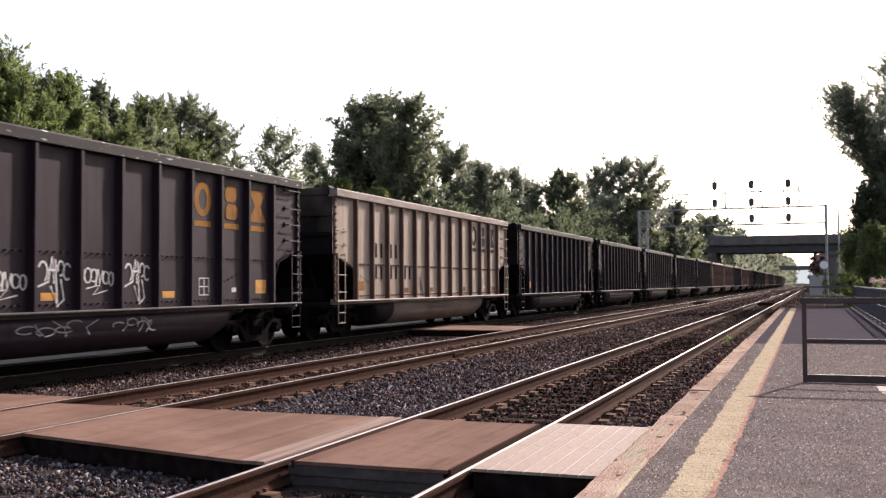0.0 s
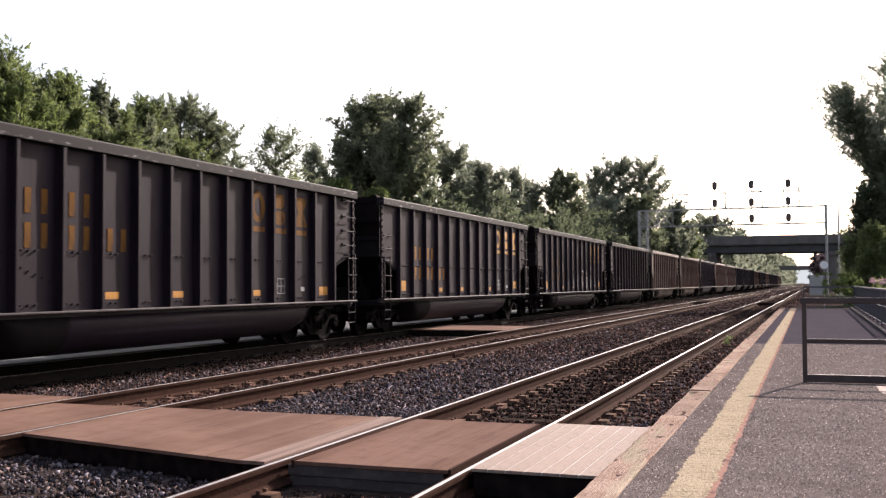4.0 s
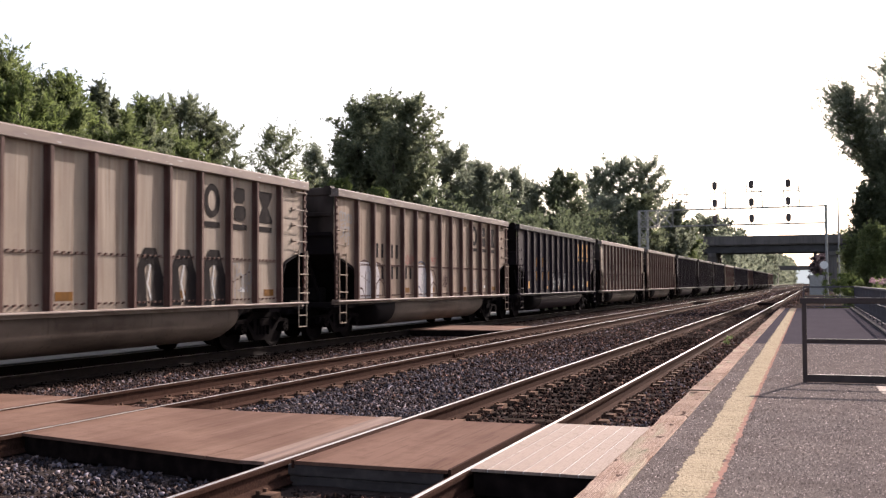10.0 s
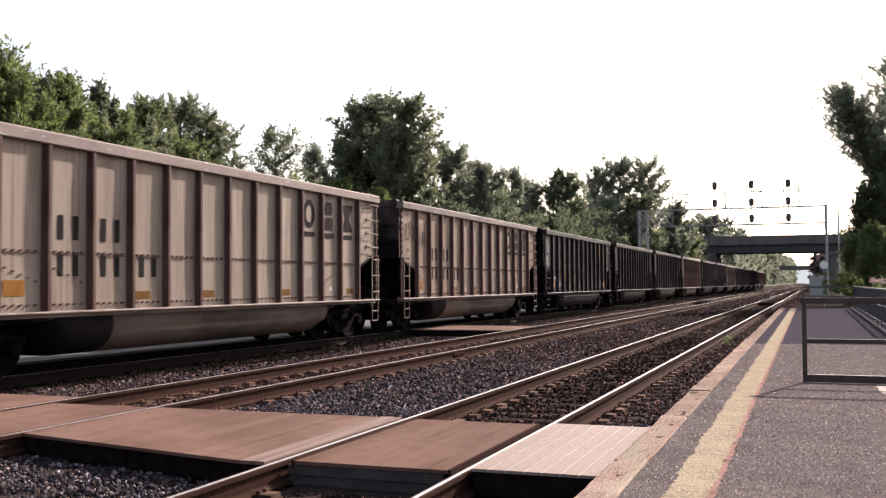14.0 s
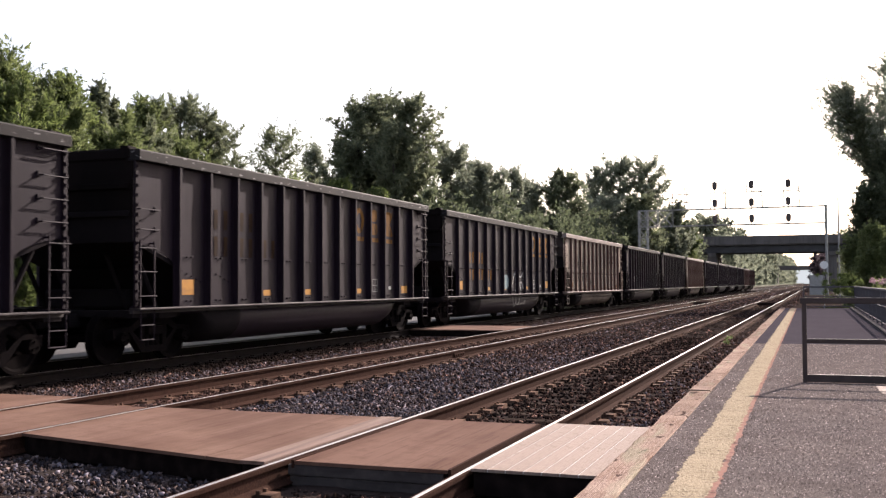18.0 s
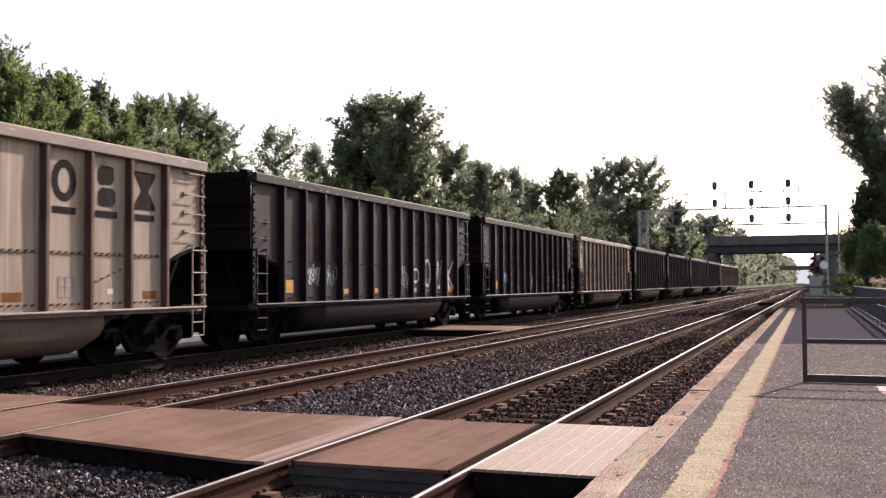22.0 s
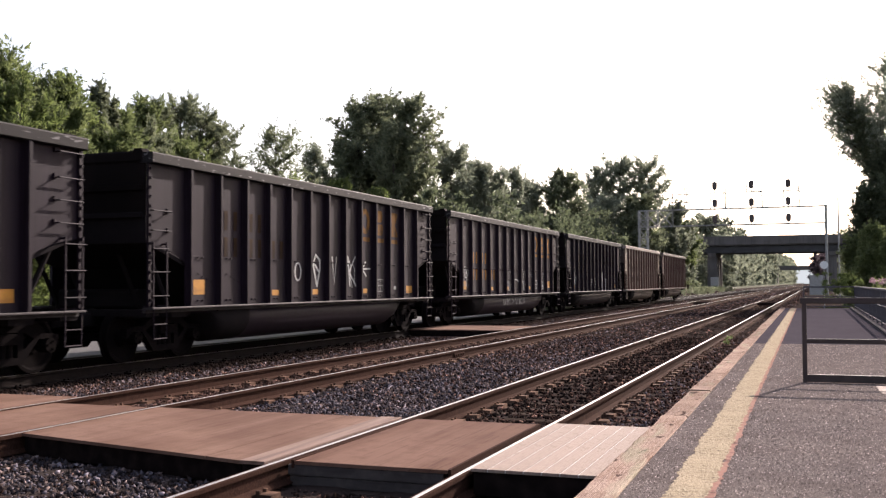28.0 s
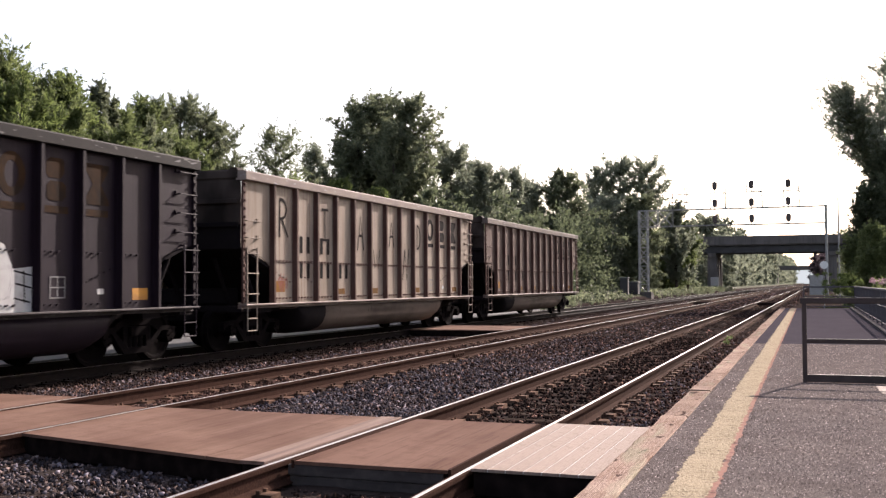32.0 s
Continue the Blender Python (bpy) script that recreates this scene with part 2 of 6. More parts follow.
# ---- mesh tools ----
class Shape:
    """Collects boxes, bars and prisms, then becomes one mesh."""

    def __init__(self):
        self.v, self.f, self.m = [], [], []

    def add(self, verts, faces, mat=0):
        k = len(self.v)
        self.v += [tuple(p) for p in verts]
        self.f += [tuple(k + i for i in q) for q in faces]
        self.m += [mat] * len(faces)
        return self

    def box(self, x0, x1, y0, y1, z0, z1, mat=0, c=0.0):
        """A box; c: chamfer of the four edges along the longest side."""
        if not c:
            p = [(x, y, z) for x in (x0, x1) for y in (y0, y1) for z in (z0, z1)]
            return self.add(p, [(0, 1, 3, 2), (4, 6, 7, 5), (0, 4, 5, 1), (2, 3, 7, 6), (0, 2, 6, 4), (1, 5, 7, 3)], mat)
        size = (x1 - x0, y1 - y0, z1 - z0)
        axis = size.index(max(size))
        lo, hi = [(a, b) for k, (a, b) in enumerate(((x0, x1), (y0, y1), (z0, z1))) if k != axis]
        prof = [(lo[0] + c, hi[0]), (lo[1] - c, hi[0]), (lo[1], hi[0] + c), (lo[1], hi[1] - c), (lo[1] - c, hi[1]), (lo[0] + c, hi[1]), (lo[0], hi[1] - c), (lo[0], hi[0] + c)]
        return self.prism(prof, axis, *((x0, x1), (y0, y1), (z0, z1))[axis], mat=mat)

    def prism(self, prof, axis, a, b, mat=0, shear=None):
        """A closed profile drawn in the other two axes, drawn out from a to b along axis."""
        n = len(prof)
        p = []
        for w in (a, b):
            for u, v in prof:
                q = [u, v]
                q.insert(axis, w)
                p.append(tuple(q))
        faces = [(i, (i + 1) % n, n + (i + 1) % n, n + i) for i in range(n)] + [tuple(range(n))[::-1], tuple(range(n, 2 * n))]
        return self.add(p, faces, mat)

    def bar(self, p, q, r, n=6, mat=0, r2=None):
        """A round bar from p to q."""
        p, q = Vector(p), Vector(q)
        d = (q - p).normalized()
        u = d.orthogonal().normalized()
        w = d.cross(u)
        pts = []
        for e, rr in ((p, r), (q, r if r2 is None else r2)):
            for i in range(n):
                a = 2 * math.pi * i / n
                pts.append(e + u * (rr * math.cos(a)) + w * (rr * math.sin(a)))
        faces = [(i, (i + 1) % n, n + (i + 1) % n, n + i) for i in range(n)] + [tuple(range(n))[::-1], tuple(range(n, 2 * n))]
        return self.add(pts, faces, mat)

    def mesh(self, name, *mats, smooth=False):
        me = bpy.data.meshes.new(name)
        me.from_pydata(self.v, [], self.f)
        for m in mats:
            me.materials.append(m)
        me.polygons.foreach_set("material_index", self.m)
        bm = bmesh.new()
        bm.from_mesh(me)
        bmesh.ops.recalc_face_normals(bm, faces=bm.faces)
        bm.to_mesh(me)
        bm.free()
        if smooth:
            me.polygons.foreach_set("use_smooth", [True] * len(me.polygons))
        me.update()
        return me


def part(name, me, parent=None, m=None, label=""):
    """One mesh object, under a thing or a part."""
    ob = new(name, me)
    if parent:
        ob.parent = parent
    if m is not None:
        ob.matrix_basis = m
    return tagged(ob, label) if label else ob


def thing(name, m, label, category, group="", kind=""):
    return tagged_at(new(name), m, label, category, group, kind)


def tagged_at(ob, m, label, category, group="", kind=""):
    ob.matrix_basis = m
    return tagged(ob, label, category, group, kind)


def cloud(name, verts, faces, mat):
    """A large mesh from arrays: verts (n, 3), faces (m, 3 or 4)."""
    me = bpy.data.meshes.new(name)
    k = faces.shape[1]
    me.vertices.add(len(verts))
    me.vertices.foreach_set("co", np.asarray(verts, dtype=np.float32).ravel())
    me.loops.add(faces.size)
    me.loops.foreach_set("vertex_index", faces.astype(np.int32).ravel())
    me.polygons.add(len(faces))
    me.polygons.foreach_set("loop_start", np.arange(0, faces.size, k, dtype=np.int32))
    me.polygons.foreach_set("loop_total", np.full(len(faces), k, dtype=np.int32))
    me.materials.append(mat)
    me.update(calc_edges=True)
    me.validate()
    return me


# ---- ground ----
def ground_height(x, y):
    """The trackbed is level; a low bank rises on the wooded side, and the ground lies lower behind the platform."""
    z = np.full_like(x, BED)
    z += 0.75 * np.clip((-14.6 - x) / 1.8, 0, 1) * np.clip((y - 58) / 25.0, 0, 1)
    z += 0.5 * np.clip((-20 - x) / 10.0, 0, 1)
    right = np.clip((x - 2.4) / 1.5, 0, 1)
    z -= 0.25 * right
    return z


def build_ground():
    xs = np.unique(np.concatenate([np.linspace(-17, 5, 89), np.array([-3000, -800, -300, -120, -60, -40, -30, -26, -23, -20, -18.5, 6, 8, 12, 20, 40, 100, 300, 800, 3000])]))
    ys = np.unique(np.concatenate([np.linspace(0, 40, 121), np.linspace(40, 120, 60), np.array([-3000, -500, -100, -40, -20, -10, -5, 140, 170, 220, 300, 450, 700, 1200, 3000])]))
    gx, gy = np.meshgrid(xs, ys, indexing="ij")
    gz = ground_height(gx, gy)
    rng = np.random.default_rng(3)
    bed = (gx > -17.2) & (gx < 5.2) & (gy > 0) & (gy < 120)
    gz = gz + np.where(bed, rng.normal(0, 0.012, gx.shape), 0)
    nx, ny = gx.shape
    idx = np.arange(nx * ny).reshape(nx, ny)
    faces = np.stack([idx[:-1, :-1], idx[1:, :-1], idx[1:, 1:], idx[:-1, 1:]], -1).reshape(-1, 4)
    me = cloud("ground", np.stack([gx, gy, gz], -1).reshape(-1, 3), faces, GRAVEL)
    me.materials.append(GRASS)
    mid = 0.5 * (gx[:-1, :-1] + gx[1:, 1:])
    me.polygons.foreach_set("material_index", np.where((mid < -15.6) | (mid > 2.6), 1, 0).astype(np.int32).ravel())
    tagged(part("ground", me), "level ground of grey ballast gravel with weedy soil beyond", "ground", kind="structure")


build_ground()

CROSS_Y = (7.1, 9.7)


def stones(name, count, x0, x1, y0, y1, size, seed, label):
    """Loose angular stones lying on the bed."""
    rng = np.random.default_rng(seed)
    x, y = rng.uniform(x0, x1, count), rng.uniform(y0, y1, count)
    front = CROSS_Y[0] - 0.16 + 0.64 * np.where(x > -7.1, np.clip((-4.26 - x) / 2.8, 0, 1), 0.2)
    keep = ~((y > front) & (y < CROSS_Y[1] + 0.03) & (x > -11.5))
    for c in (T1, T2, T3):
        for r in (-GAUGE / 2, GAUGE / 2):
            keep &= np.abs(x - c - r) > 0.085
        on_tie = (np.abs(x - c) < 1.3) & (np.abs((y / 0.53) % 1 - 0.5) < 0.19)
        keep &= ~(on_tie & (rng.random(count) < (0.8 if c == T1 else 0.3)))
    x, y = x[keep], y[keep]
    n = len(x)
    far = y0 >= 30
    octa = np.array([(1, 0.2, -0.5), (-0.6, 0.9, -0.5), (-0.6, -0.9, -0.5), (0, 0, 1)], float) if far else np.array([(1, 0, 0), (-1, 0, 0), (0, 1, 0), (0, -1, 0), (0, 0, 1), (0, 0, -1)], float)
    faces = np.array([(0, 1, 3), (1, 2, 3), (2, 0, 3)]) if far else np.array([(0, 2, 4), (2, 1, 4), (1, 3, 4), (3, 0, 4), (2, 0, 5), (1, 2, 5), (3, 1, 5), (0, 3, 5)])
    r = size * rng.uniform(0.55, 1.35, n)
    v = octa[None] * rng.uniform(0.5, 1.25, (n, len(octa), 1)) + rng.normal(0, 0.28, (n, len(octa), 3))
    v[..., 2] *= 0.6
    q = rng.normal(size=(n, 4))
    q /= np.linalg.norm(q, axis=1)[:, None]
    w, a, b, c = q.T
    rot = np.stack([1 - 2 * (b * b + c * c), 2 * (a * b - c * w), 2 * (a * c + b * w), 2 * (a * b + c * w), 1 - 2 * (a * a + c * c), 2 * (b * c - a * w), 2 * (a * c - b * w), 2 * (b * c + a * w), 1 - 2 * (a * a + b * b)], -1).reshape(n, 3, 3)
    if far:
        spin = rng.uniform(0, 6.283, n)
        rot[:] = 0
        rot[:, 0, 0] = rot[:, 1, 1] = np.cos(spin)
        rot[:, 1, 0] = np.sin(spin)
        rot[:, 0, 1] = -rot[:, 1, 0]
        rot[:, 2, 2] = 1
    v = np.einsum("nij,nkj->nki", rot, v) * r[:, None, None]
    low = ground_height(x, y) + r * rng.uniform(0.05, 0.5, n)
    v += np.stack([x, y, low], -1)[:, None]
    f = (faces[None] + len(octa) * np.arange(n)[:, None, None]).reshape(-1, 3)
    me = cloud(name, v.reshape(-1, 3), f, STONE)
    me.materials.append(STONE_RUSTY)
    me.materials.append(STONE_DARK)
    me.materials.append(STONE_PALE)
    # brake rust between the rails, darker stones about the far track
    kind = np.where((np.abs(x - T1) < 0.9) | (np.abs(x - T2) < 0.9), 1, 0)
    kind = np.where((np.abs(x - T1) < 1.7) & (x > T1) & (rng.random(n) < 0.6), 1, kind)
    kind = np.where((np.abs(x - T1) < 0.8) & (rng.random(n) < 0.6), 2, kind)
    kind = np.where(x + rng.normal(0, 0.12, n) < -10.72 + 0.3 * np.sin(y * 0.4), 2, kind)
    # brown and dark stones take a larger share with distance
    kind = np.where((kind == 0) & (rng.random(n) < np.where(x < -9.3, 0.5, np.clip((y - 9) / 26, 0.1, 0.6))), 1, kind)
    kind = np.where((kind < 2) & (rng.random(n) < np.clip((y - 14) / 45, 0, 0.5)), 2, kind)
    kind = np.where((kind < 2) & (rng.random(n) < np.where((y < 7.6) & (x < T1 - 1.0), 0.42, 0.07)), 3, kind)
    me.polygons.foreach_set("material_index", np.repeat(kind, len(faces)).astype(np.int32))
    tagged(part(name, me), label, "ballast", kind="stuff")


stones("ballast", 80000, -14.5, -1.5, 3.6, 13.0, 0.0255, 11, "loose grey crushed-stone ballast round the rails")
stones("ballast", 75000, -14.5, -1.5, 13.0, 30.0, 0.03, 12, "loose grey crushed-stone ballast along the tracks")
stones("ballast", 40000, -15.0, -1.5, 30.0, 75.0, 0.042, 13, "loose grey crushed-stone ballast along the tracks further on")
stones("ballast", 16000, -15.0, -1.2, 75.0, 200.0, 0.07, 14, "loose grey crushed-stone ballast far along the tracks")


# ---- tracks ----
def track(name, cx, label, web, head, plate=PLATE):
    top = thing(name, pose(cx, 0, 0), label, "railway track", "railway tracks", kind="structure")
    prof_side = [(-0.075, -0.185), (0.075, -0.185), (0.075, -0.172), (0.012, -0.145), (0.009, -0.045), (0.036, -0.036), (0.036, -0.008), (0.03, -0.001), (-0.03, -0.001), (-0.036, -0.008), (-0.036, -0.036), (-0.009, -0.045), (-0.012, -0.145), (-0.075, -0.172)]
    prof_head = [(-0.014, -0.006), (0.02, -0.006), (0.0195, 0.0005), (0.013, 0.002), (-0.007, 0.002), (-0.0135, 0.0005)]
    s = Shape()
    s.prism(prof_side, 1, -25, 700, 0)
    s.prism(prof_head, 1, -25, 700, 1)
    rail = s.mesh("rail", web, head)
    for sx in (-1, 1):
        part("rail", rail, top, pose(sx * GAUGE / 2, 0, 0), "rusty steel rail with a polished head")
    tie = Shape().box(-1.3, 1.3, -0.115, 0.115, -0.37, -0.203, c=0.012).mesh("tie", TIE)
    rng = random.Random(int(-cx * 10))
    plates = Shape()
    for k in range(-4, 300):
        y = (k + 0.5) * 0.53
        if k < 150:
            part("tie", tie, top, pose(rng.uniform(-0.05, 0.05), y, rng.uniform(-0.006, 0.006), 0, 0, rng.uniform(-0.8, 0.8)))
        if CROSS_Y[0] - 0.1 < y < CROSS_Y[1] + 0.1:
            continue
        for sx in (-1, 1):
            for side in (-1, 1):
                if rng.random() < 0.08:
                    continue
                x = sx * GAUGE / 2 + side * (0.14 + rng.uniform(-0.02, 0.025))
                plates.box(x - 0.078, x + 0.078, y - rng.uniform(0.06, 0.1), y + rng.uniform(0.06, 0.1), -0.215, -0.165 + rng.uniform(-0.008, 0.008))
                if k < 60:
                    for o in (-0.05, 0.05):
                        plates.box(x - side * 0.035 - 0.016, x - side * 0.035 + 0.016, y + o - 0.013, y + o + 0.013, -0.165, -0.138)
    tagged(part("tie_plates", plates.mesh("tie_plates", plate), top), "rusty tie plates and spikes", kind="stuff")
    return top


track("track_1", T1, "railway track beside the platform, rusty rails with bright heads on ties", RAIL_SIDE, RAIL_TOP)
track("track_2", T2, "middle railway track with rusty rails on ballasted ties", RAIL_SIDE, RAIL_TOP)
track("track_3", T3, "far railway track that the coal train runs on", RAIL_SHADED, RAIL_DULL, RAIL_SHADED)


# bolted joint bars on a rail of the middle track
s = Shape().box(0.014, 0.036, -0.3, 0.3, -0.135, -0.05, c=0.006)
for o in (-0.22, -0.08, 0.08, 0.22):
    s.bar((0.036, o, -0.095), (0.06, o, -0.095), 0.018, 6)
joint = s.mesh("rail_joint", RAIL_SIDE)
for x, y in ((T2 + GAUGE / 2, 20.1), (T1 - GAUGE / 2, 26.1)):
    tagged(part("rail_joint", joint, None, pose(x, y, 0)), "rusty bolted joint bar clamped to a rail", "joint bar", "rail joints")
    gap = Shape().box(-0.037, 0.037, -0.006, 0.006, -0.04, 0.0035).mesh("joint_gap", RUBBER_EDGE)
    tagged(part("joint_gap", gap, None, pose(x, y, 0)), "dark gap where two rails meet", "rail gap", "rail gaps")


# ---- crossing panels ----
def panel(x0, x1, y0, y1, z1, mat, label, boards=1, thick=0.2, side=RUBBER_EDGE, skew=0.0, splits=()):
    """A crossing panel: its deck in one or more boards on dark bearers. skew: how far the front edge falls back at x0; splits: shares of the width at which the deck is parted."""
    top = thing("crossing_panel", pose(x0, y0, z1), label, "crossing panel", "pedestrian crossing")
    w, length = (x1 - x0) / boards, y1 - y0
    wide = x1 - x0
    if skew or splits:
        cuts = [0.0, *splits, 1.0]
        for a, b in zip(cuts[:-1], cuts[1:]):
            front = [skew * (1 - k) for k in (a, b)]
            lip = 0.004
            deck = Shape().prism([(a * wide + lip, front[0]), (b * wide - lip, front[1]), (b * wide - lip, length), (a * wide + lip, length)], 2, -0.028, 0)
            part("board", deck.mesh("board", mat), top)
        under = Shape().prism([(0.012, skew + 0.03), (wide - 0.012, 0.03), (wide - 0.012, length - 0.03), (0.012, length - 0.03)], 2, -thick, -0.03)
        part("bearer", under.mesh("bearer", side), top)
        return top
    board = (Shape().box(0, w - 0.008, 0, length, -0.022, 0) if boards > 1 else Shape().box(0, w, 0, length, -0.028, 0, c=0.004)).mesh("board", mat)
    for i in range(boards):
        part("board", board, top, pose(i * w, 0, 0))
    if boards > 1:
        part("board_bed", Shape().box(0.004, x1 - x0 - 0.015, 0.002, length - 0.002, -0.02, -0.002).mesh("board_bed", PALE), top)
    part("bearer", Shape().box(0.012, x1 - x0 - 0.012, 0.03, length - 0.03, -thick, -0.03).mesh("bearer", side), top)
    return top


y0, y1 = CROSS_Y
H = GAUGE / 2
near = panel(T1 - H + 0.10, T1 + H - 0.13, y0, y1, -0.004, PANEL_DARK, "worn brown rubber crossing panel between the near rails")
for z0, z1, inset in ((-0.115, -0.032, 0.0), (-0.2, -0.118, 0.012)):
    plank = Shape().box(-0.06 + inset, 2 * H - 0.27, 0.006 + inset, 0.04, z0, z1, c=0.006)
    part("fascia_board", plank.mesh("fascia_board", PANEL_SIDE), near, label="scuffed grey timber under the panel's edge")
panel(T2 + H + 0.05, T1 - H - 0.3, y0 - 0.14, y1, 0.0, RUBBER, "wide worn brown crossing panel between two tracks", skew=0.64, splits=(0.86,))
panel(T1 - H - 0.295, T1 - H - 0.07, y0 - 0.17, y1, 0.008, STRIP, "pale worn rubber strip beside the near rail")
panel(T2 - H + 0.10, T2 + H - 0.10, y0, y1, -0.004, RUBBER, "worn brown rubber crossing panel between the middle rails")
panel(T3 + H + 0.06, T2 - H - 0.06, y0, y1 + 0.6, 0.0, RUBBER, "worn brown crossing panel beside the far track")
panel(T3 - H + 0.11, T3 + H - 0.11, y0, y1, 0.0, RUBBER, "worn brown crossing panel between the far rails")
panel(T1 + H + 0.05, -1.46, y0, y1 - 0.05, 0.02, BOARD, "bleached deck boards between rail and platform edge", boards=7)
panel(T3 + H + 0.06, T2 - H - 0.06, 28.6, 31.7, 0.02, RUBBER, "worn brown crossing panel further along between two tracks")
panel(T1 - H + 0.11, T1 + H - 0.11, 74.0, 77.0, -0.03, RUBBER_EDGE, "dark crossing mat far along the near track")
panel(T2 - H + 0.11, T2 + H - 0.11, 76.0, 80.0, -0.03, RUBBER_EDGE, "dark crossing mat far along the middle track")
for x in (T1 - H + 0.085, T1 + H - 0.115):
    s = Shape().box(x - 0.012, x + 0.012, y0, y1, -0.06, 0.002)
    tagged(part("flange_edge", s.mesh("flange_edge", RAIL_SIDE)), "narrow rusty steel edge of the crossing beside the rail", "steel edge", "pedestrian crossing")

# ---- platform ----
PLAT_END, PLAT_X = 56.0, 1.95
NEW_Y = 23.2


def drawn(y):
    """How far the platform's edge has come towards the track."""
    return -0.0066 * (y - 8.0)


for name, y0, y1, mat, label in (("platform", -6, NEW_Y, ASPHALT, "low station platform of coarse grey asphalt"), ("platform", NEW_Y, PLAT_END, ASPHALT_NEW, "far half of the platform in smooth dark asphalt")):
    s = Shape().prism([(-1.19 + drawn(y0), y0), (PLAT_X, y0), (PLAT_X, y1), (-1.19 + drawn(y1), y1)], 2, -0.4, DECK)
    tagged(part(name, s.mesh(name, mat)), label, "platform", kind="structure")
edge = thing("platform_edge", pose(0, 0, 0), "row of bleached squared timbers along the platform edge", "platform edge", kind="structure")
rng = random.Random(5)
y = -4.32
while y < PLAT_END:
    length = 2.44
    w = rng.uniform(-0.012, 0.012)
    turn = rng.uniform(-0.008, 0.008)
    y2 = min(y + length, PLAT_END) - 0.012
    n = max(2, int((y2 - y) / 0.12))
    v, f = [], []
    z1 = DECK + 0.012 + rng.uniform(-0.008, 0.012)
    for i in range(n + 1):
        yy = y + (y2 - y) * i / n
        j = [rng.uniform(-0.009, 0.009) for _ in range(4)]
        o = drawn(yy) + turn * (yy - y - 1.22)
        v += [(-1.45 + w + j[0] + o, yy, -0.1), (-1.45 + w + j[0] + o, yy, z1 - 0.02 + j[1] * 0.6), (-1.43 + w + j[0] + o, yy, z1 + j[1] * 0.4), (-1.205 + j[2] + o, yy, z1 + j[3] * 0.4), (-1.19 + j[2] * 0.5 + o, yy, z1 - 0.015), (-1.19 + o, yy, -0.1)]
        if i:
            k = 6 * i
            f += [(k - 6 + a, k - 6 + (a + 1) % 6, k + (a + 1) % 6, k + a) for a in range(6)]
    f += [(5, 4, 3, 2, 1, 0), tuple(range(6 * n, 6 * n + 6))]
    s = Shape().add(v, f)
    part("timber", s.mesh("timber", TIMBER), edge)
    y += length
s = Shape().prism([(-1.43 + drawn(-4), -4), (-1.21 + drawn(-4), -4), (-1.21 + drawn(PLAT_END), PLAT_END), (-1.43 + drawn(PLAT_END), PLAT_END)], 2, -0.4, -0.1)
part("footing", s.mesh("footing", CONCRETE), edge)
def worn_strip(name, x0, x1, y0, y1, z, ragged, mat, label, seed):
    """A painted strip with crumbled edges."""
    r = random.Random(seed)
    n = int((y1 - y0) / 0.035)
    v, f = [], []
    a = b = 0.0
    for i in range(n + 1):
        a, b = a * 0.45 + r.uniform(-1, 1) * ragged + (0.03 if r.random() < 0.02 else 0), b * 0.45 + r.uniform(-1, 1) * ragged
        y = y0 + (y1 - y0) * i / n
        v += [(x0 + a + drawn(y), y, z), (x1 + b + drawn(y), y, z)]
        if i:
            f.append((2 * i - 2, 2 * i - 1, 2 * i + 1, 2 * i))
    tagged(part(name, Shape().add(v, f).mesh(name, mat)), label, "painted line", kind="structure")


worn_strip("platform_line", -0.925, -0.66, -2, 25, DECK + 0.004, 0.014, YELLOW, "faded yellow safety line with crumbled edges on the platform", 3)
worn_strip("platform_line", -0.925, -0.66, 25, PLAT_END - 1, DECK + 0.004, 0.014, YELLOW, "faded yellow safety line further along the platform", 4)
worn_strip("platform_line", -0.69, -0.622, -2, PLAT_END - 1, DECK + 0.0025, 0.01, PINK, "faded red edge of the painted safety line", 5)
worn_strip("platform_mark", 0.74, 1.29, 13.1, 14.05, DECK + 0.004, 0.006, BOARD, "pale painted patch on the platform behind the barrier", 6)

# pale chippings worn out of the asphalt
def chippings(count, y0, y1, size, seed):
    rng = np.random.default_rng(seed)
    x, y = rng.uniform(-1.18, PLAT_X - 0.05, count), rng.uniform(y0, y1, count)
    x = np.where(x < -0.63, x + drawn(y), x)
    keep = (x < -0.94 + drawn(y)) | (x > -0.63 + drawn(y))
    x, y = x[keep], y[keep]
    n = len(x)
    cone = np.array([(1, 0, 0), (0, 1, 0), (-1, 0, 0), (0, -1, 0), (0, 0, 0.9)], float)
    faces = np.array([(0, 1, 4), (1, 2, 4), (2, 3, 4), (3, 0, 4)])
    r = size * rng.uniform(0.4, 1.4, n)
    v = cone[None] * rng.uniform(0.5, 1.2, (n, 5, 1)) + rng.normal(0, 0.3, (n, 5, 3)) * np.array([1, 1, 0.2])
    a = rng.uniform(0, 6.283, n)
    c, s = np.cos(a)[:, None], np.sin(a)[:, None]
    v = np.stack([v[..., 0] * c - v[..., 1] * s, v[..., 0] * s + v[..., 1] * c, v[..., 2]], -1) * r[:, None, None]
    v += np.stack([x, y, np.full(n, DECK - 0.001)], -1)[:, None]
    f = (faces[None] + 5 * np.arange(n)[:, None, None]).reshape(-1, 3)
    tagged(part("chippings", cloud("chippings", v.reshape(-1, 3), f, GRIT)), "pale stone chippings bedded in the platform asphalt", "chippings", kind="stuff")


chippings(60000, 3.2, 10.0, 0.0058, 71)
chippings(26000, 10.0, NEW_Y, 0.0085, 72)

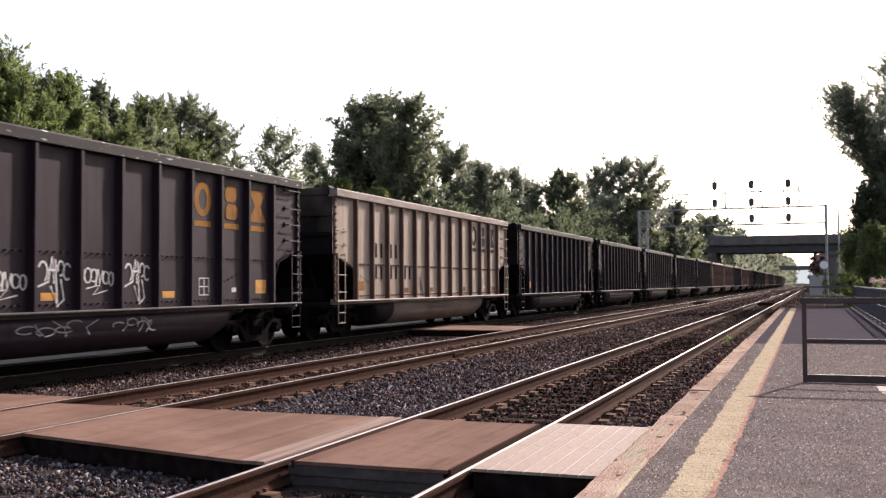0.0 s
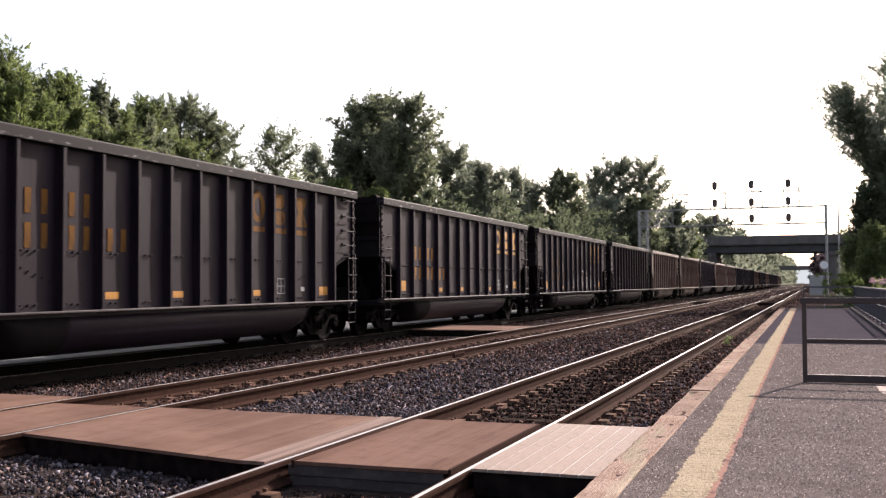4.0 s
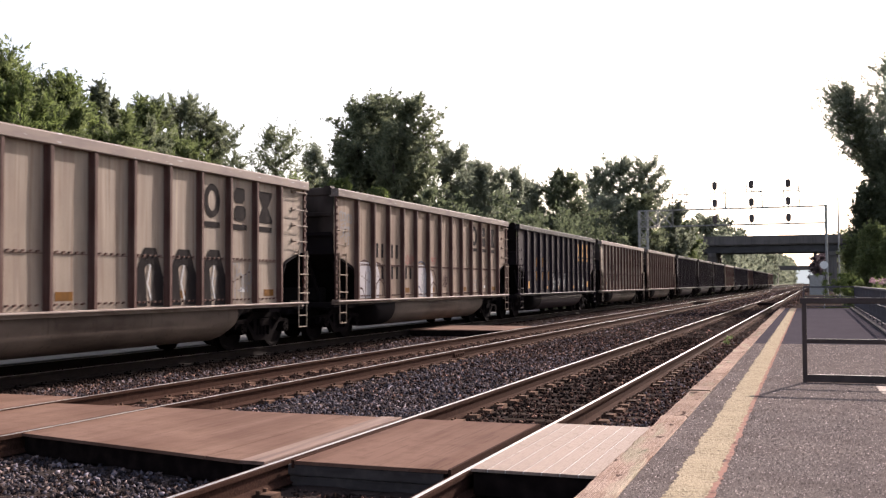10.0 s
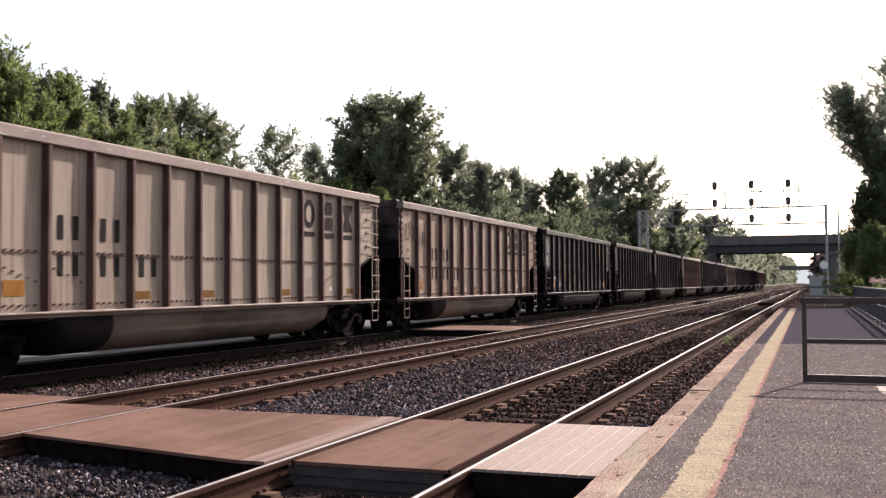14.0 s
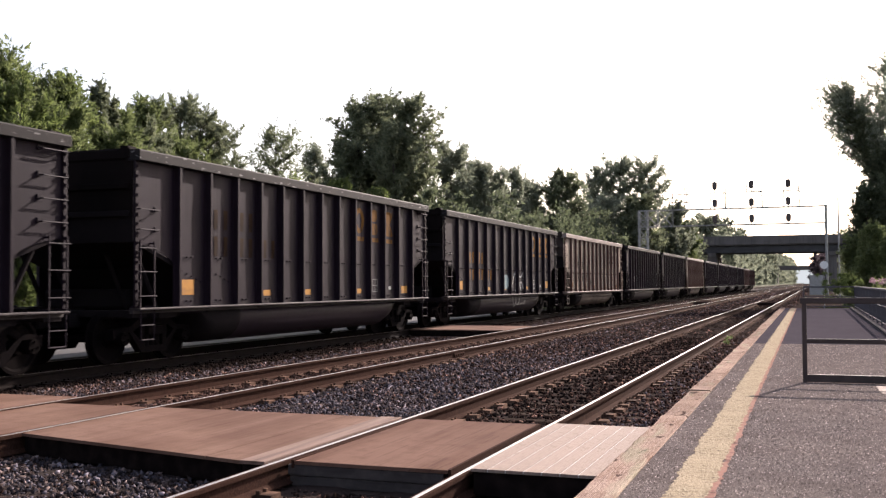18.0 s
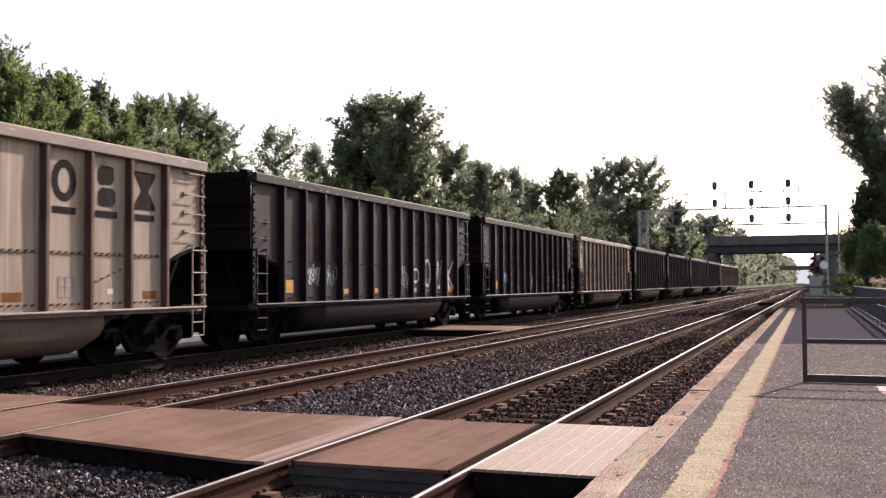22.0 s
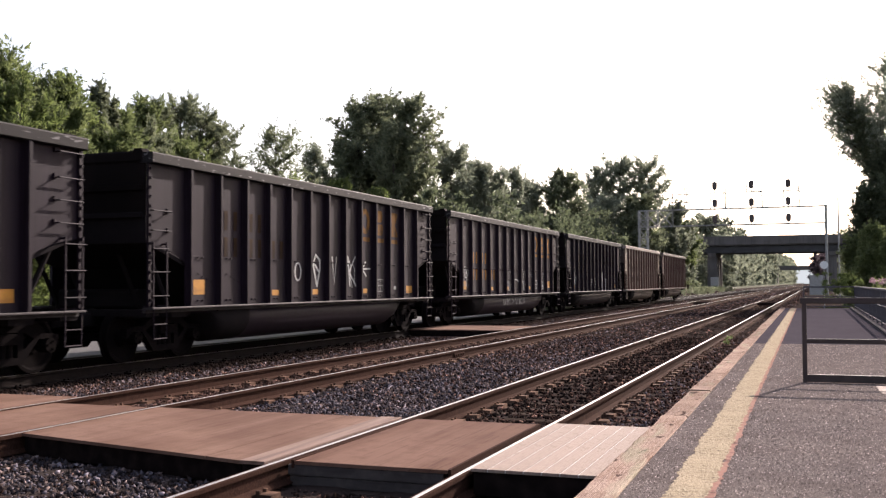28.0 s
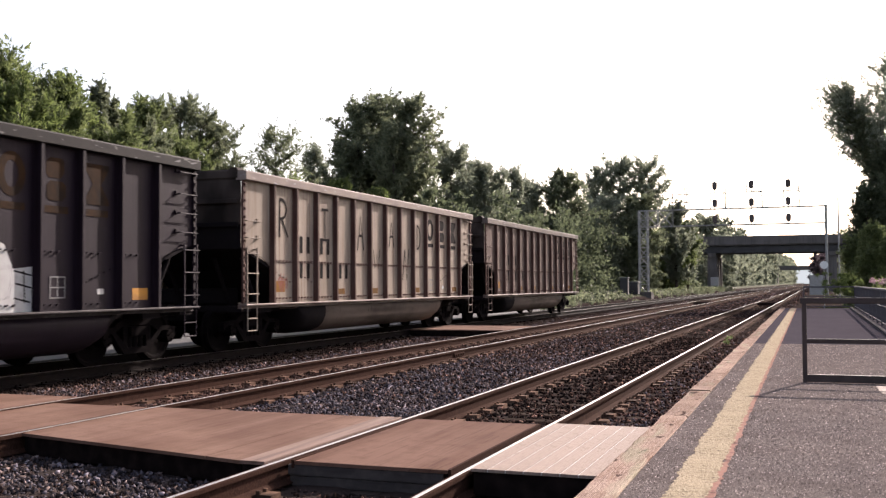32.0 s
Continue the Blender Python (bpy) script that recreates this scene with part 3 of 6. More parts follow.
# barrier rail across the platform
gate = thing("barrier_rail", pose(-0.15, 14.3, DECK), "dark brown steel barrier rail standing on the platform", "barrier")
GW = 1.9
part("post", Shape().box(-0.03, 0.03, -0.03, 0.03, 0, 1.115, c=0.006).mesh("post", GATE), gate)
part("post", Shape().box(GW - 0.03, GW + 0.03, -0.03, 0.03, 0, 1.115, c=0.006).mesh("post", GATE), gate)
part("top_rail", Shape().box(-0.05, GW + 0.05, -0.032, 0.032, 1.045, 1.122, c=0.01).mesh("top_rail", GATE), gate)
part("middle_rail", Shape().box(0.03, GW - 0.03, -0.025, 0.025, 0.52, 0.58, c=0.006).mesh("middle_rail", GATE), gate)
part("bottom_rail", Shape().box(0.03, GW - 0.03, -0.03, 0.03, 0.01, 0.11, c=0.006).mesh("bottom_rail", GATE), gate)


def fence(name, p, q, height, label, step=0.16):
    """A railing of posts, rails and balusters from p to q."""
    d = Vector(q) - Vector(p)
    length = d.length
    top = thing(name, pose(*p, 0, 0, math.degrees(math.atan2(d.y, d.x))), label, "fence", "platform fences")
    for z, r in ((height, 0.035), (0.1, 0.022), (height * 0.55, 0.02)):
        part("rail", Shape().box(0, length, -r, r, z - r, z + r, c=0.008).mesh("rail", FENCE), top)
    post = Shape().box(-0.035, 0.035, -0.035, 0.035, 0, height, c=0.006).mesh("post", FENCE)
    n = max(1, round(length / 2.4))
    for i in range(n + 1):
        part("post", post, top, pose(length * i / n, 0, 0))
    bal = Shape().bar((0, 0, 0.1), (0, 0, height), 0.012).mesh("baluster", FENCE)
    for i in range(1, int(length / step)):
        part("baluster", bal, top, pose(i * step, 0, 0))
    return top


s = Shape().box(1.62, 1.74, 22.0, PLAT_END - 0.2, DECK - 0.02, DECK + 0.06, c=0.012)
tagged(part("kerb", s.mesh("kerb", KERB)), "low dull concrete kerb along the rear of the platform", "kerb", kind="structure")
fence("fence", (1.88, 26.0, DECK), (1.88, PLAT_END - 0.1, DECK), 1.1, "dark steel railing along the rear of the platform", 0.3)
fence("fence", (-0.6, PLAT_END - 0.1, DECK), (1.88, PLAT_END - 0.1, DECK), 1.1, "dark steel railing closing the end of the platform", 3.0)


# ---- the coal train ----
def paint(name, base, rust, dust):
    return material(name, base, 0.6, grain=[((5, 5, 0.5), 0.42, 0.72, rust, 0.65), (1.3, 0.42, 0.7, dust, 0.5), ((14, 14, 0.9), 0.55, 0.72, dust, 0.6), ((26, 26, 0.35), 0.56, 0.7, rust, 0.7), ((9, 9, 0.25), 0.6, 0.72, tuple(1.5 * c for c in base), 0.5), (35, 0.58, 0.75, rust, 0.35)], bump=0.05, bump_scale=4, vary=0.08, spec=0.08)


DARK_A = paint("dark_brown_grey_paint", (0.01349, 0.008047, 0.01347), (0.00798, 0.004294, 0.006848), (0.01748, 0.0106, 0.01729))
DARK_B = paint("black_brown_paint", (0.01193, 0.00732, 0.01239), (0.007392, 0.004028, 0.006664), (0.01616, 0.009908, 0.0163))
DARK_C = paint("weathered_brown_paint", (0.01669, 0.009804, 0.01545), (0.01038, 0.005451, 0.007933), (0.02107, 0.01263, 0.01974))
TAN_A = paint("tan_paint", (0.2572, 0.2089, 0.1667), (0.1371, 0.08749, 0.06582), (0.1943, 0.1574, 0.1327))
TAN_B = paint("rusty_tan_paint", (0.215, 0.158, 0.119), (0.092, 0.052, 0.039), (0.165, 0.122, 0.097))
TAN_C = paint("red_brown_paint", (0.112, 0.0756, 0.0644), (0.056, 0.0314, 0.0252), (0.146, 0.109, 0.0924))
RUST_POST = paint("rusty_post_paint", (0.088, 0.045, 0.037), (0.042, 0.0205, 0.0175), (0.135, 0.092, 0.078))
# End sheets face away from the sun: soot plus that shade in the colour.
SOOT_SHADE_END = material("soot_and_shade_end_sheet", (0.06, 0.046, 0.04), 0.8, grain=[((1.2, 1.2, 0.7), 0.35, 0.6, (0.012, 0.009, 0.008), 0.9)], spec=0.08)
DARK_END = material("coal_and_shade_end_sheet", (0.0062, 0.0046, 0.0046), 0.85, grain=[((1.5, 1.5, 0.8), 0.4, 0.65, (0.0105, 0.0072, 0.0068), 0.7), ((6, 6, 1), 0.55, 0.7, (0.004, 0.003, 0.003), 0.6)], spec=0.03)
# Tan tub base darkened for its shade, with sooty streaks over it.
TUB_TAN = material("soot_and_shade_tan_tub", (0.095, 0.072, 0.06), 0.75, grain=[((3, 0.6, 3), 0.38, 0.62, (0.04, 0.029, 0.0245), 0.8), ((1.2, 0.5, 1.2), 0.45, 0.65, (0.14, 0.108, 0.09), 0.5), ((18, 18, 2), 0.58, 0.7, (0.03, 0.022, 0.019), 0.5)], spec=0.05)
# Trucks, wheels and underframe: shade under the cars is put into these blacks.
TRUCK = material("oily_shaded_cast_steel", (0.006, 0.0047, 0.005), 0.9, grain=[(6, 0.55, 0.75, (0.012, 0.009, 0.008), 0.6)], spec=0.01)
WHEEL = material("worn_shaded_wheel_steel", (0.0065, 0.005, 0.005), 0.85, grain=[(5, 0.4, 0.7, (0.004, 0.0032, 0.0032), 0.7)], spec=0.01)
SOOT_SHADE = material("sooty_shaded_underframe", (0.0125, 0.0102, 0.0112), 0.9, grain=[(4, 0.5, 0.75, (0.019, 0.0148, 0.0148), 0.5)], spec=0.03)
ORANGE = material("orange_yellow_mark", (0.3817, 0.168, 0.01848), 0.6, grain=[((4, 4, 9), 0.45, 0.7, (0.2156, 0.0952, 0.01848), 0.7)])
FADED = material("faded_orange_mark", (0.125, 0.056, 0.0125), 0.8, grain=[((5, 5, 3), 0.42, 0.66, (0.04, 0.024, 0.0145), 0.8)], spec=0.05)
MID = material("worn_orange_mark", (0.2066, 0.09184, 0.01745), 0.8, grain=[((5, 5, 3), 0.44, 0.7, (0.06888, 0.0349, 0.01469), 0.75)], spec=0.05)
FAINT = material("ghost_of_orange_mark", (0.02976, 0.01457, 0.00651), 0.8, grain=[((5, 5, 3), 0.38, 0.62, (0.01147, 0.00775, 0.00651), 0.85)], spec=0.05)
INK = material("black_mark", (0.017, 0.014, 0.014), 0.8, grain=[((5, 5, 3), 0.5, 0.75, (0.06, 0.048, 0.042), 0.4)], spec=0.02)
CHALK = material("white_spray_paint", (0.392, 0.386, 0.381), 0.7, grain=[(6, 0.45, 0.7, (0.252, 0.235, 0.23), 0.6)])
GREY_SPRAY = material("grey_spray_paint", (0.185, 0.179, 0.185), 0.7, grain=[(6, 0.4, 0.7, (0.101, 0.0952, 0.0952), 0.7)])
GREEN_SPRAY = material("olive_spray_paint", (0.168, 0.185, 0.0448), 0.7, grain=[(6, 0.4, 0.7, (0.084, 0.0952, 0.0336), 0.7)])
TEAL_SPRAY = material("teal_spray_paint", (0.1792, 0.252, 0.259), 0.7, grain=[(6, 0.4, 0.7, (0.1075, 0.126, 0.1333), 0.7)])
BLUE_SPRAY = material("blue_black_spray_paint", (0.028, 0.0336, 0.0672), 0.7)
PALE_SPRAY = material("lavender_white_spray_paint", (0.3, 0.28, 0.29), 0.7, grain=[(5, 0.4, 0.7, (0.22, 0.2, 0.215), 0.7)])
RED_SPRAY = material("red_spray_paint", (0.224, 0.0504, 0.0392), 0.7, grain=[(6, 0.4, 0.7, (0.14, 0.0672, 0.056), 0.6)])
DULL_RED = material("dull_red_spray_paint", (0.05, 0.026, 0.0235), 0.8, grain=[(6, 0.4, 0.7, (0.03, 0.018, 0.017), 0.6)], spec=0.05)
# Sun catching the sill edges is put in as paler, chipped paint.
SILL_DARK = material("sunlit_chipped_dark_sill", (0.04, 0.033, 0.0345), 0.7, grain=[((8, 1.5, 8), 0.45, 0.65, (0.018, 0.0145, 0.0148), 0.7), ((20, 4, 20), 0.58, 0.68, (0.09, 0.078, 0.078), 0.7)], spec=0.15)
SILL_TAN = material("sunlit_chipped_tan_sill", (0.22, 0.175, 0.152), 0.7, grain=[((8, 1.5, 8), 0.45, 0.65, (0.12, 0.082, 0.068), 0.7), ((20, 4, 20), 0.58, 0.68, (0.3, 0.26, 0.24), 0.6)], spec=0.15)
RED_LAMP = material("red_marker_lens", (0.392, 0.028, 0.0168), 0.4)

# the rub-worn top chords carry pale chips and droppings
CHORDS = {}


def chord_paint(mat):
    if mat.name not in CHORDS:
        base, dust, chip = {"dark_brown_grey_paint": (0.0105, 0.0175, 0.2), "black_brown_paint": (0.0095, 0.016, 0.14), "weathered_brown_paint": (0.0125, 0.0225, 0.34), "tan_paint": (0.2, 0.15, 0.3), "rusty_tan_paint": (0.15, 0.1, 0.26), "red_brown_paint": (0.1, 0.07, 0.2)}[mat.name]
        CHORDS[mat.name] = material(mat.name + "_worn_top", (base, base * 0.8, base * (0.86 if base < 0.05 else 0.69)), 0.7, grain=[((6, 1.5, 6), 0.45, 0.65, (dust, dust * 0.78, dust * 0.74), 0.7), ((16, 3.5, 16), 0.63, 0.69, (chip, chip * 0.95, chip * 0.95), 0.85, 3)], vary=0.1, spec=0.1)
    return CHORDS[mat.name]


SHEET, POST_X = 1.51, 1.61
# two builds of car: half length, and the spacing of the side posts
LONG, SHORT = "long", "short"
HALVES = {LONG: 7.22, SHORT: 6.85}
HALF = 7.3
POSTS = {LONG: [-6.03 + 1.005 * i for i in range(13)], SHORT: [-5.65, -4.65, -3.68] + [-2.76 + 0.92 * i for i in range(7)] + [3.68, 4.65, 5.65]}


def bay(build, p):
    """The middle of a bay between two posts; -1 and 12 are the end bays."""
    q = POSTS[build]
    return (q[p] + q[p + 1]) / 2 if 0 <= p < 12 else math.copysign(HALVES[build] - 0.6, p - 5)


ZSILL = 1.0


def side_mesh(mat, build, seed):
    """The side sheet between the end bays, buckled inwards a little between its posts."""
    q = POSTS[build]
    lo, hi = q[0] - 0.05, q[-1] + 0.05
    ys = [lo] + [q[k] + (q[k + 1] - q[k]) * j / 7 for k in range(12) for j in range(7)] + [q[-1], hi]
    zs = [ZSILL + (3.58 - ZSILL) * j / 14 for j in range(15)]
    v = []
    for y in ys:
        k = sum(1 for p in q if p <= y + 1e-6) - 1
        s = (y - q[k]) / (q[k + 1] - q[k]) if 0 <= k < 12 else 0.0
        hold = math.sin(math.pi * min(1.0, max(0.0, s))) ** 0.6
        for j, z in enumerate(zs):
            n = noise.noise(Vector((y * 1.7, z * 0.75, seed * 7.3))) + 0.5 * noise.noise(Vector((y * 3.9, z * 2.1, seed * 3.1)))
            v.append((SHEET - hold * min(1.0, 3.2 * min(j, 14 - j) / 14) * (0.007 + 0.011 * n), y, z))
    m = len(zs)
    f = [(i * m + j, (i + 1) * m + j, (i + 1) * m + j + 1, i * m + j + 1) for i in range(len(ys) - 1) for j in range(m - 1)]
    s = Shape().add(v, f)
    s.add([(SHEET - 0.022, y, z) for y, z in ((lo, ZSILL), (hi, ZSILL), (hi, 3.58), (lo, 3.58))], [(3, 2, 1, 0)])
    return s.mesh("side_sheet", mat, smooth=True)


def end_bay_mesh(mat, build):
    a, e = POSTS[build][-1] + 0.05, HALVES[build]
    prof = [(a, 1.78), (a + 0.25, 1.92), (a + 0.7, 2.06), (e, 2.13), (e, 3.58), (a, 3.58)]
    return Shape().prism(prof, 0, SHEET - 0.014, SHEET).mesh("end_bay_sheet", mat)


def deep(build):
    """The short build has deeper posts, chords and sills."""
    return 0.018 if build == SHORT else 0.0


def post_mesh(mat, build):
    s = Shape()
    x = POST_X + deep(build)
    p = [(SHEET + 0.001, -0.085), (SHEET + 0.012, -0.085), (SHEET + 0.014, -0.06), (x - 0.012, -0.042), (x, -0.032), (x, 0.032), (x - 0.012, 0.042), (SHEET + 0.014, 0.06), (SHEET + 0.012, 0.085), (SHEET + 0.001, 0.085)]
    s.prism(p, 2, ZSILL + 0.005, 3.525)
    return s.mesh("post", mat)


def chord_mesh(mat, build):
    d = deep(build)
    p = [(1.38, 3.53), (1.605 + d, 3.525), (1.625 + d, 3.54), (1.625 + d, 3.695), (1.61 + d, 3.72), (1.395, 3.72), (1.38, 3.705)]
    return Shape().prism(p, 1, -HALVES[build] - 0.02, HALVES[build] + 0.02).mesh("top_chord", chord_paint(mat))


def sill_mesh(mat, build):
    d = deep(build)
    s = Shape().prism([(1.42, 0.90), (1.50, 0.90), (1.50, 0.958), (1.62 + d, 0.958), (1.63 + d, 0.97), (1.63 + d, 0.988), (1.62 + d, 0.998), (1.42, 0.998)], 1, -HALVES[build], HALVES[build])
    return s.mesh("side_sill", SILL_TAN if mat in (TAN_A, TAN_B, TAN_C) else SILL_DARK)


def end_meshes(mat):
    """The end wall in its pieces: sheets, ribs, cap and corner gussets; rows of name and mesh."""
    own = SOOT_SHADE_END if mat in (TAN_A, TAN_B, TAN_C) else DARK_END
    out = [("end_sheet", Shape().box(-1.47, 1.47, HALF - 0.03, HALF - 0.01, 2.62, 3.6).mesh("end_sheet", own)), ("slope_apron", Shape().box(-1.47, 1.47, HALF - 0.03, HALF - 0.01, 2.13, 2.62).mesh("slope_apron", SOOT_SHADE))]
    for z, m in ((2.62, SOOT_SHADE), (3.1, own)):
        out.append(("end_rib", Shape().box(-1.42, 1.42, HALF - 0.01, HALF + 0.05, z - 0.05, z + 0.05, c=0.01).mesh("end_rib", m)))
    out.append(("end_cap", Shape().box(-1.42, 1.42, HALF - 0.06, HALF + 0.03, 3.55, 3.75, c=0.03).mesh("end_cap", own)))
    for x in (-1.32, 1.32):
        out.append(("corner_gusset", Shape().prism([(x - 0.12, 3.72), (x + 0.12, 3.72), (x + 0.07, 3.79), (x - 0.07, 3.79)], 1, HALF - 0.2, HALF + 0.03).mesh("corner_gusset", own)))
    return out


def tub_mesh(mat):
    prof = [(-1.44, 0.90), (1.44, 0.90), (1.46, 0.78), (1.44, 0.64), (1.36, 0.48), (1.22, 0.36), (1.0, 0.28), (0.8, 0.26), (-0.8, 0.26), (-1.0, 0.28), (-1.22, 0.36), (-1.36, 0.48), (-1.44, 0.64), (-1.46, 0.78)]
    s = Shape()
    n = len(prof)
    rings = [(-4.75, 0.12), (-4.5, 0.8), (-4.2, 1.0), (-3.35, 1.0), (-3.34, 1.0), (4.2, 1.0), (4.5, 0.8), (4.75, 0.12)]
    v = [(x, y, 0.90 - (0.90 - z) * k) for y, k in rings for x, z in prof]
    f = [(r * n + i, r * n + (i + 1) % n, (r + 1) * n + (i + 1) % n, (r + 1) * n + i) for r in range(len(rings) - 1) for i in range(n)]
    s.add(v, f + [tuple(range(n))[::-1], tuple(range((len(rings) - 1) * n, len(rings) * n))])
    # tub ends in the soot-and-shade black, further in at the near end
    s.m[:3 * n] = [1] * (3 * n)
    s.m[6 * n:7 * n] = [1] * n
    return s.mesh("tub", mat, SOOT_SHADE, smooth=True)


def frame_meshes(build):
    """Centre sill, bolsters, end sills, slope sheets and braces over the trucks, black with soot and painted shade:
    rows of name and mesh.
    """
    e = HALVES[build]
    out = [("centre_sill", Shape().box(-0.33, 0.33, -e - 0.2, e + 0.2, 0.66, 0.9, c=0.02).mesh("centre_sill", SOOT_SHADE))]
    out.append(("brake_pipe", Shape().bar((0.7, -4.0, 0.75), (0.7, 4.0, 0.75), 0.09, 8).mesh("brake_pipe", SOOT_SHADE)))
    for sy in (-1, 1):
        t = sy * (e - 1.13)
        out.append(("body_bolster", Shape().box(-1.40, 1.40, t - 0.25, t + 0.25, 0.80, 0.905).mesh("body_bolster", SOOT_SHADE)))
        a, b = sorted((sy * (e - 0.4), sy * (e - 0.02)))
        out.append(("end_sill", Shape().box(-1.48, 1.48, a, b, 0.84, 0.956).mesh("end_sill", SOOT_SHADE)))
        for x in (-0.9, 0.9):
            out.append(("stringer", Shape().box(x - 0.09, x + 0.09, min(sy * 4.6, sy * (e - 0.1)), max(sy * 4.6, sy * (e - 0.1)), 0.80, 0.88).mesh("stringer", SOOT_SHADE)))
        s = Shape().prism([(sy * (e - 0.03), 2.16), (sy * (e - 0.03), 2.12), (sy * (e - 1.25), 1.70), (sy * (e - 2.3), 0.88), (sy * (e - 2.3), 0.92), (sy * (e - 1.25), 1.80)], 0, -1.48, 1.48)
        out.append(("slope_sheet", s.mesh("slope_sheet", SOOT_SHADE)))
        out.append(("brake_reservoir", Shape().box(-1.2, 0.6, t - 0.2, t + 0.2, 0.96, 1.32, c=0.05).mesh("brake_reservoir", SOOT_SHADE)))
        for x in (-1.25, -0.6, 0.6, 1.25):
            out.append(("brace", Shape().bar((x, sy * (e - 1.0), 0.95), (x, sy * (e - 0.4), 1.95), 0.045).mesh("brace", SOOT_SHADE)))
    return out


def coupler_mesh():
    s = Shape().box(-0.09, 0.09, 7.45, 7.95, 0.74, 0.92, c=0.02)
    s.box(-0.17, 0.12, 7.88, 8.08, 0.66, 1.0, c=0.03)
    return s.mesh("coupler", TRUCK)


HOSE = Shape().bar((0.45, 7.3, 0.82), (0.4, 7.8, 0.4), 0.03).bar((0.4, 7.8, 0.4), (0.25, 8.05, 0.48), 0.03).mesh("air_hose", TRUCK)


LX = SHEET + 0.1
LADDER_Y = (6.86, 7.25)


def stile_mesh(mat):
    s = Shape().box(LX - 0.014, LX + 0.01, -0.015, 0.015, 0.99, 2.15)
    s.box(SHEET - 0.1, LX, -0.02, 0.02, 1.0, 1.03).box(SHEET - 0.02, LX, -0.02, 0.02, 2.1, 2.13)
    return s.mesh("stile", mat)


def rung_mesh(mat):
    return Shape().bar((LX + 0.02, LADDER_Y[0] - 0.04, 0), (LX + 0.02, LADDER_Y[1] + 0.05, 0), 0.0125).mesh("rung", mat)


def step_mesh(mat):
    s = Shape()
    for z in (0.45, 0.70):
        s.bar((LX, LADDER_Y[0], z), (LX, LADDER_Y[1] - 0.02, z), 0.013)
    for y in (LADDER_Y[0], LADDER_Y[1] - 0.02):
        s.bar((LX, y, 0.45), (LX, y, 1.0), 0.012)
    return s.mesh("stirrup_step", mat)


def grab_mesh(mat):
    s = Shape()
    x = SHEET
    s.bar((x + 0.1, 6.72, 0), (x + 0.1, 7.26, 0), 0.0125)
    for y in (6.72, 7.26):
        s.bar((x, y, 0), (x + 0.1, y, 0), 0.0125)
        s.box(x, x + 0.03, y - 0.035, y + 0.035, -0.02, 0.06)
    return s.mesh("grab_iron", mat)


def corner_mesh(mat):
    s = Shape().box(SHEET, SHEET + 0.04, HALF - 0.07, HALF + 0.012, 1.0, 3.54)
    for k in range(15):
        s.box(SHEET + 0.04, SHEET + 0.07, HALF - 0.055, HALF - 0.012, 1.1 + k * 0.165, 1.15 + k * 0.165)
    return s.mesh("corner_post", mat)


def rivet_mesh(mat, build, rust):
    s = Shape()
    q = POSTS[build]
    for k in range(12):
        a, d = q[k], q[k + 1] - q[k]
        for z in (1.1, 1.91):
            for j in range(5 if build == LONG else 3):
                y = a + d * (0.19 + j * 0.15)
                s.prism([(y - 0.03, z - 0.022), (y + 0.022, z - 0.012), (y + 0.03, z + 0.018), (y - 0.022, z + 0.008)], 0, SHEET, SHEET + 0.034)
        if k in (0, 1, 10):
            for j in range(5):
                y, z = a + d * (0.2 + j * 0.15), 1.45 + (j if k == 10 else 4 - j) * 0.05
                s.box(SHEET, SHEET + 0.018, y - 0.018, y + 0.018, z - 0.015, z + 0.015)
        if mat in (TAN_A, TAN_B, TAN_C):
            s.box(SHEET, SHEET + 0.006, a + 0.09, a + d - 0.09, 1.87, 1.885)
    return s.mesh("seam", rust)


def frame_side_mesh():
    """The cast side frame of a truck, with its two windows and the springs between."""
    s = Shape()
    a, b = 0.96, 1.10
    s.prism([(-1.13, 0.44), (-1.13, 0.62), (-0.68, 0.66), (-0.42, 0.80), (0.42, 0.80), (0.68, 0.66), (1.13, 0.62), (1.13, 0.44), (0.98, 0.56), (0.62, 0.56), (0.38, 0.68), (-0.38, 0.68), (-0.62, 0.56), (-0.98, 0.56)], 0, a, b)
    s.prism([(-0.72, 0.58), (-0.60, 0.58), (-0.26, 0.30), (0.26, 0.30), (0.60, 0.58), (0.72, 0.58), (0.36, 0.19), (-0.36, 0.19)], 0, a, b)
    for sy in (-1, 1):
        y = sy * 0.32
        s.box(a, b, y - 0.06, y + 0.06, 0.28, 0.70)
    for y in (-0.15, 0.0, 0.15):
        s.bar((1.03, y, 0.28), (1.03, y, 0.52), 0.06, 8)
    s.box(0.9, 1.16, -0.24, 0.24, 0.50, 0.66)
    return s.mesh("side_frame", TRUCK)


